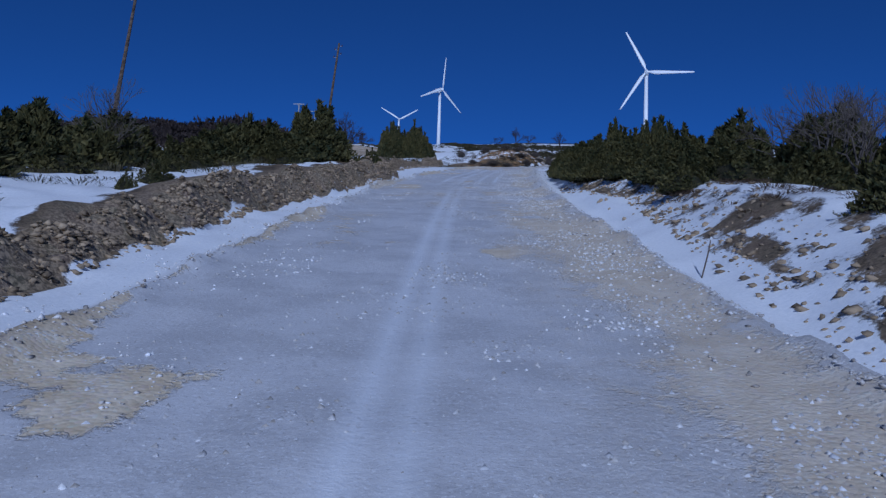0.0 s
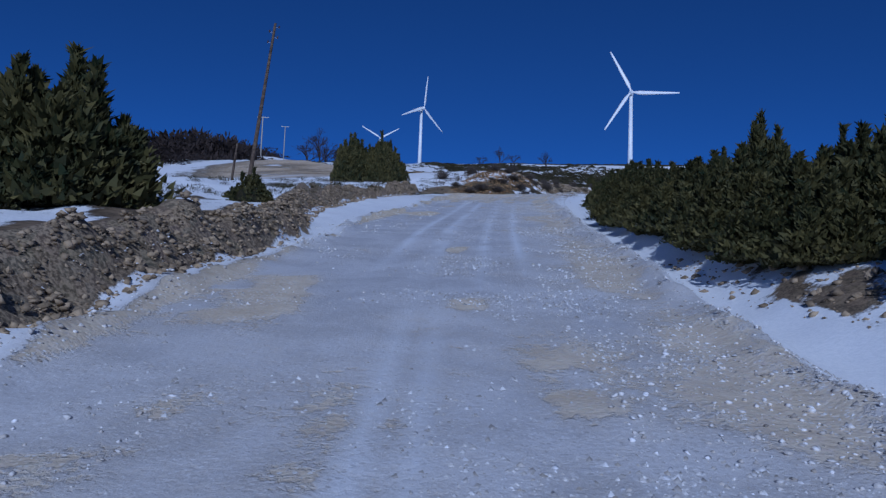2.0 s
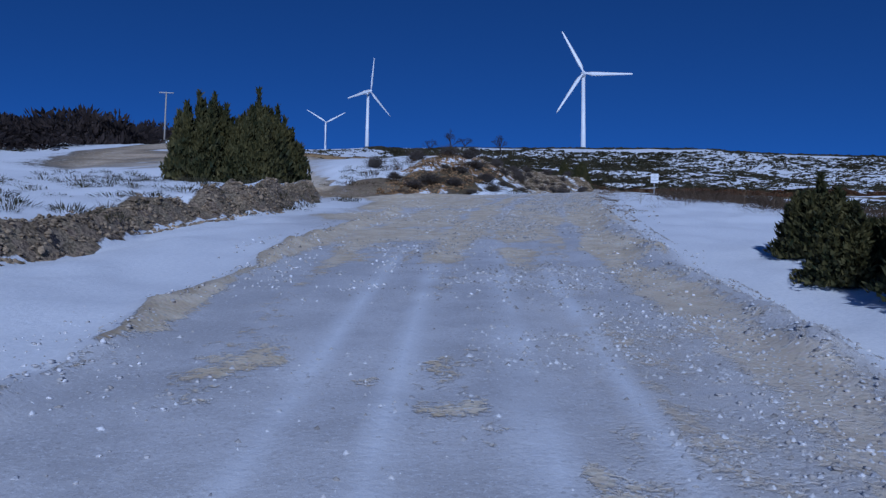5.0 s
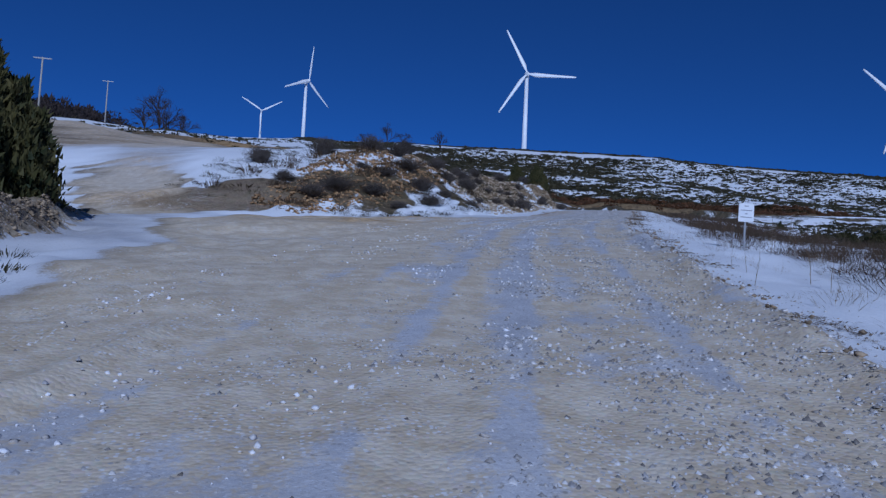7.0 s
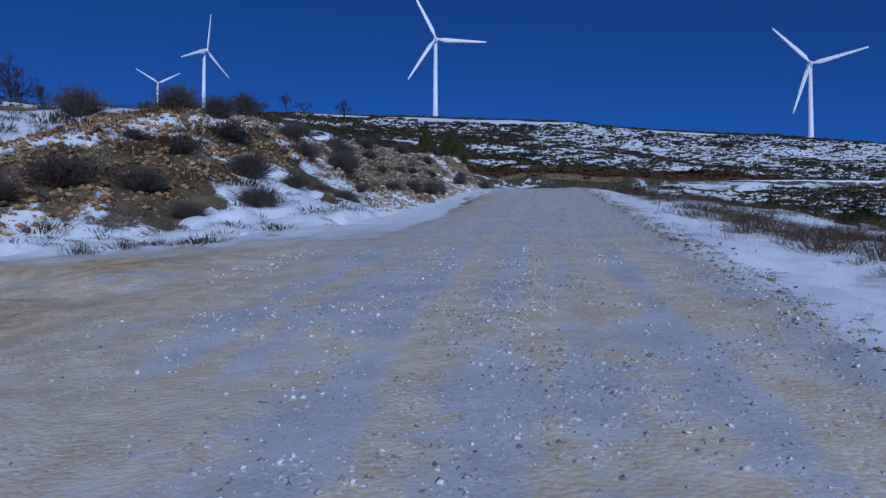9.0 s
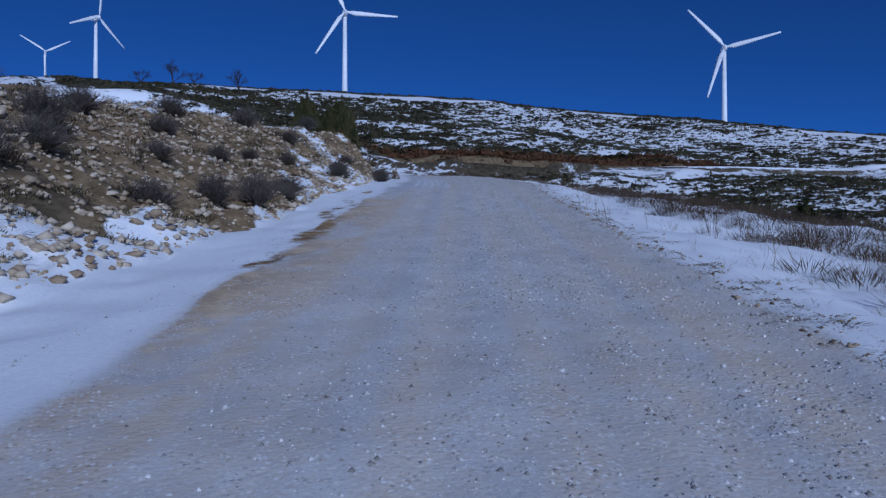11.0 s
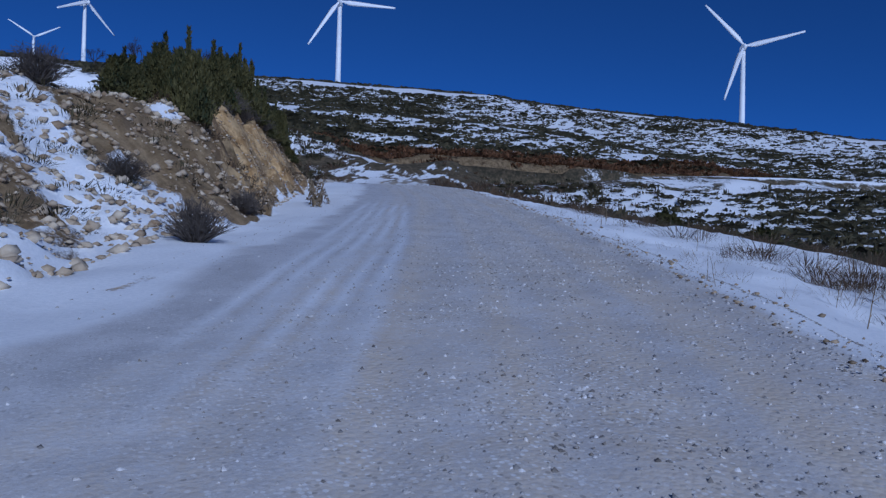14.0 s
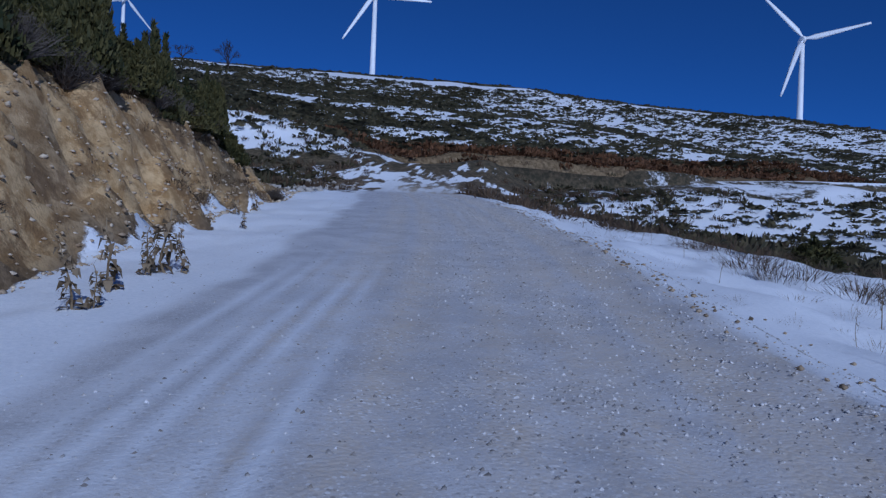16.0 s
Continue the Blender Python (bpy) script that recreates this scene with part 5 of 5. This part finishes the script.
_p = road_places(_s, -(_f - 0.1 + 2.8 * _rng.uniform(0, 1, 5200) ** 1.3))
stone_field("cutting_stones", _p, 0.02 + 0.12 * _rng.uniform(0, 1, 5200) ** 3.0, M_SCREE, 27, "tan stones loosened from the clay cutting", 0.1)
_s = _rng.uniform(47, 86, 22000)
_d = _rng.uniform(-4.5, 2.6, 22000)
_xy = road_places(_s, _d)
_keep = np.sin(_d * 5.2 + 1.0 + 0.5 * fractal(_xy[:, 0], _xy[:, 1], 7.0, 41)) + 1.6 * fractal(_xy[:, 0], _xy[:, 1], 1.3, 66) > _rng.uniform(0.2, 1.8, 22000)
stone_field("loose_road_stones", _xy[_keep], 0.014 + 0.042 * _rng.uniform(0, 1, _keep.sum()) ** 2.2, M_ICECHIP, 34, "pale broken stones lying in strips along the junction", 0.12)
_s = _rng.uniform(2, 47, 16000)
_d = np.where(_rng.uniform(0, 1, 16000) < 0.35, _rng.uniform(-3.4, -1.5, 16000), _rng.uniform(0.9, 2.7, 16000))
_xy = road_places(_s, _d)
_keep = fractal(_xy[:, 0], _xy[:, 1], 1.2, 67) * 2.0 > _rng.uniform(-0.1, 1.0, 16000)
stone_field("roadside_stones", _xy[_keep], 0.012 + 0.036 * _rng.uniform(0, 1, _keep.sum()) ** 2.2, M_ICECHIP, 37, "pale frosted stones lying in patches on the icy road", 0.12)
_s = _rng.uniform(131, 154, 420)
_p = road_places(_s, -(along(_s, 131, 4.3, 135, 4.6, 140, 5.0, 146, 5.2, 152, 5.3) + 0.2 + 2.6 * _rng.uniform(0, 1, 420)))
_p = _p[fractal(_p[:, 0], _p[:, 1], 2.6, 99) > -0.1]
clumps("cutting_tufts", _p, _rng.uniform(0.2, 0.7, len(_p)), _rng.uniform(0.08, 0.3, len(_p)), M_DRYSCRUB, 35, 60, "brown withered tufts rooted in the clay cutting", "grass", (0.008, 0.02))
_s = _rng.uniform(160, 184, 700)
_p = road_places(_s, -(4.6 + 6.0 * _rng.uniform(0, 1, 700)))
stone_field("outcrop_stones", _p, 0.08 + 0.38 * _rng.uniform(0, 1, 700) ** 2.2, M_STONE, 39, "pale limestone blocks in the low bank beyond the cutting", 0.15)
_s = _rng.uniform(55, 160, 2400)
_p = road_places(_s, 2.45 + np.abs(_rng.normal(0, 0.45, 2400)))
stone_field("verge_stones", _p, 0.015 + 0.07 * _rng.uniform(0, 1, 2400) ** 3, M_BANKSTONE, 26, "dark stones along the snowy verge", 0.15)


_s = _rng.uniform(1, 30, 1300)
_p = road_places(_s, along(_s, 0, 3.1, 10, 3.5, 20, 4.2, 27, 3.3, 40, 3.4) + np.abs(_rng.normal(0, 0.75, 1300)))
stone_field("slope_stones", _p, 0.03 + 0.13 * _rng.uniform(0, 1, 1300) ** 2.5, M_BANKSTONE, 28, "brown stones bared in the snowy roadside slope", 0.1)


def rock_mesh(seed):
    """An angular stone about one metre across."""
    rng = random.Random(seed)
    bm = bmesh.new()
    bmesh.ops.create_icosphere(bm, subdivisions=1, radius=0.5)
    ways = [Vector((rng.gauss(0, 1), rng.gauss(0, 1), rng.gauss(0, 1))).normalized() for _ in range(7)]
    cuts = [rng.uniform(0.26, 0.42) for _ in ways]
    for v in bm.verts:
        for w, c in zip(ways, cuts):
            over = v.co.dot(w) - c
            if over > 0:
                v.co -= w * over
        v.co.z *= 0.75
    me = bpy.data.meshes.new("rock")
    bm.to_mesh(me)
    bm.free()
    me.materials.append(M_BANKSTONE)
    return me


ROCKS = [rock_mesh(700 + k) for k in range(8)]
_rr = random.Random(31)
GROUND = bpy.data.objects["ground"]
for _i in range(290):
    if _i < 200:
        _s = _rr.uniform(2, 74)
        _d = -(float(along(_s, 0, 3.5, 15, 3.7, 24, 3.0, 30, 3.15, 38, 4.7, 45, 5.1, 52, 5.7, 58, 5.7, 64, 7.0, 70, 8.9, 76, 12.2)) + _rr.uniform(0.0, 0.6))
    elif _i < 255:
        _s, _d = _rr.uniform(88, 134), -_rr.uniform(5.0, 12.0)
    else:
        _s, _d = _rr.uniform(3, 26), _rr.uniform(3.5, 5.0)
    _z = _rr.uniform(0.07, 0.16) if _i < 200 else _rr.uniform(0.07, 0.17)
    _ob = part("rock", ROCKS[_i % 8], GROUND)
    _ob.matrix_basis = Matrix.LocRotScale(spot(_s, _d), Euler((_rr.uniform(0, 6), _rr.uniform(0, 6), _rr.uniform(0, 6))), (_z * 1.2, _z, _z))


# ---- marker stick ----
def marker_stick(p):
    ob = new("marker_stick")
    ob.matrix_basis = pose(p.x, p.y, p.z, -4, 14, 0)
    v, f = [], []
    tube(v, f, (0, 0, -0.15), (0.01, 0, 0.35), 0.010, 0.009, 7, False)
    tube(v, f, (0.01, 0, 0.35), (0, 0, 0.62), 0.009, 0.007, 7)
    part("stick", mesh_of("stick", v, f, M_POLE, True), ob)
    v, f = [], []
    tube(v, f, (0.004, 0, 0.52), (0.002, 0, 0.57), 0.011, 0.011, 7)
    part("band", mesh_of("band", v, f, M_SIGN, True), ob, "pale reflective band")
    return tagged(ob, "thin leaning wooden marker stick in roadside snow", "stick")


marker_stick(spot(9.9, 3.25))
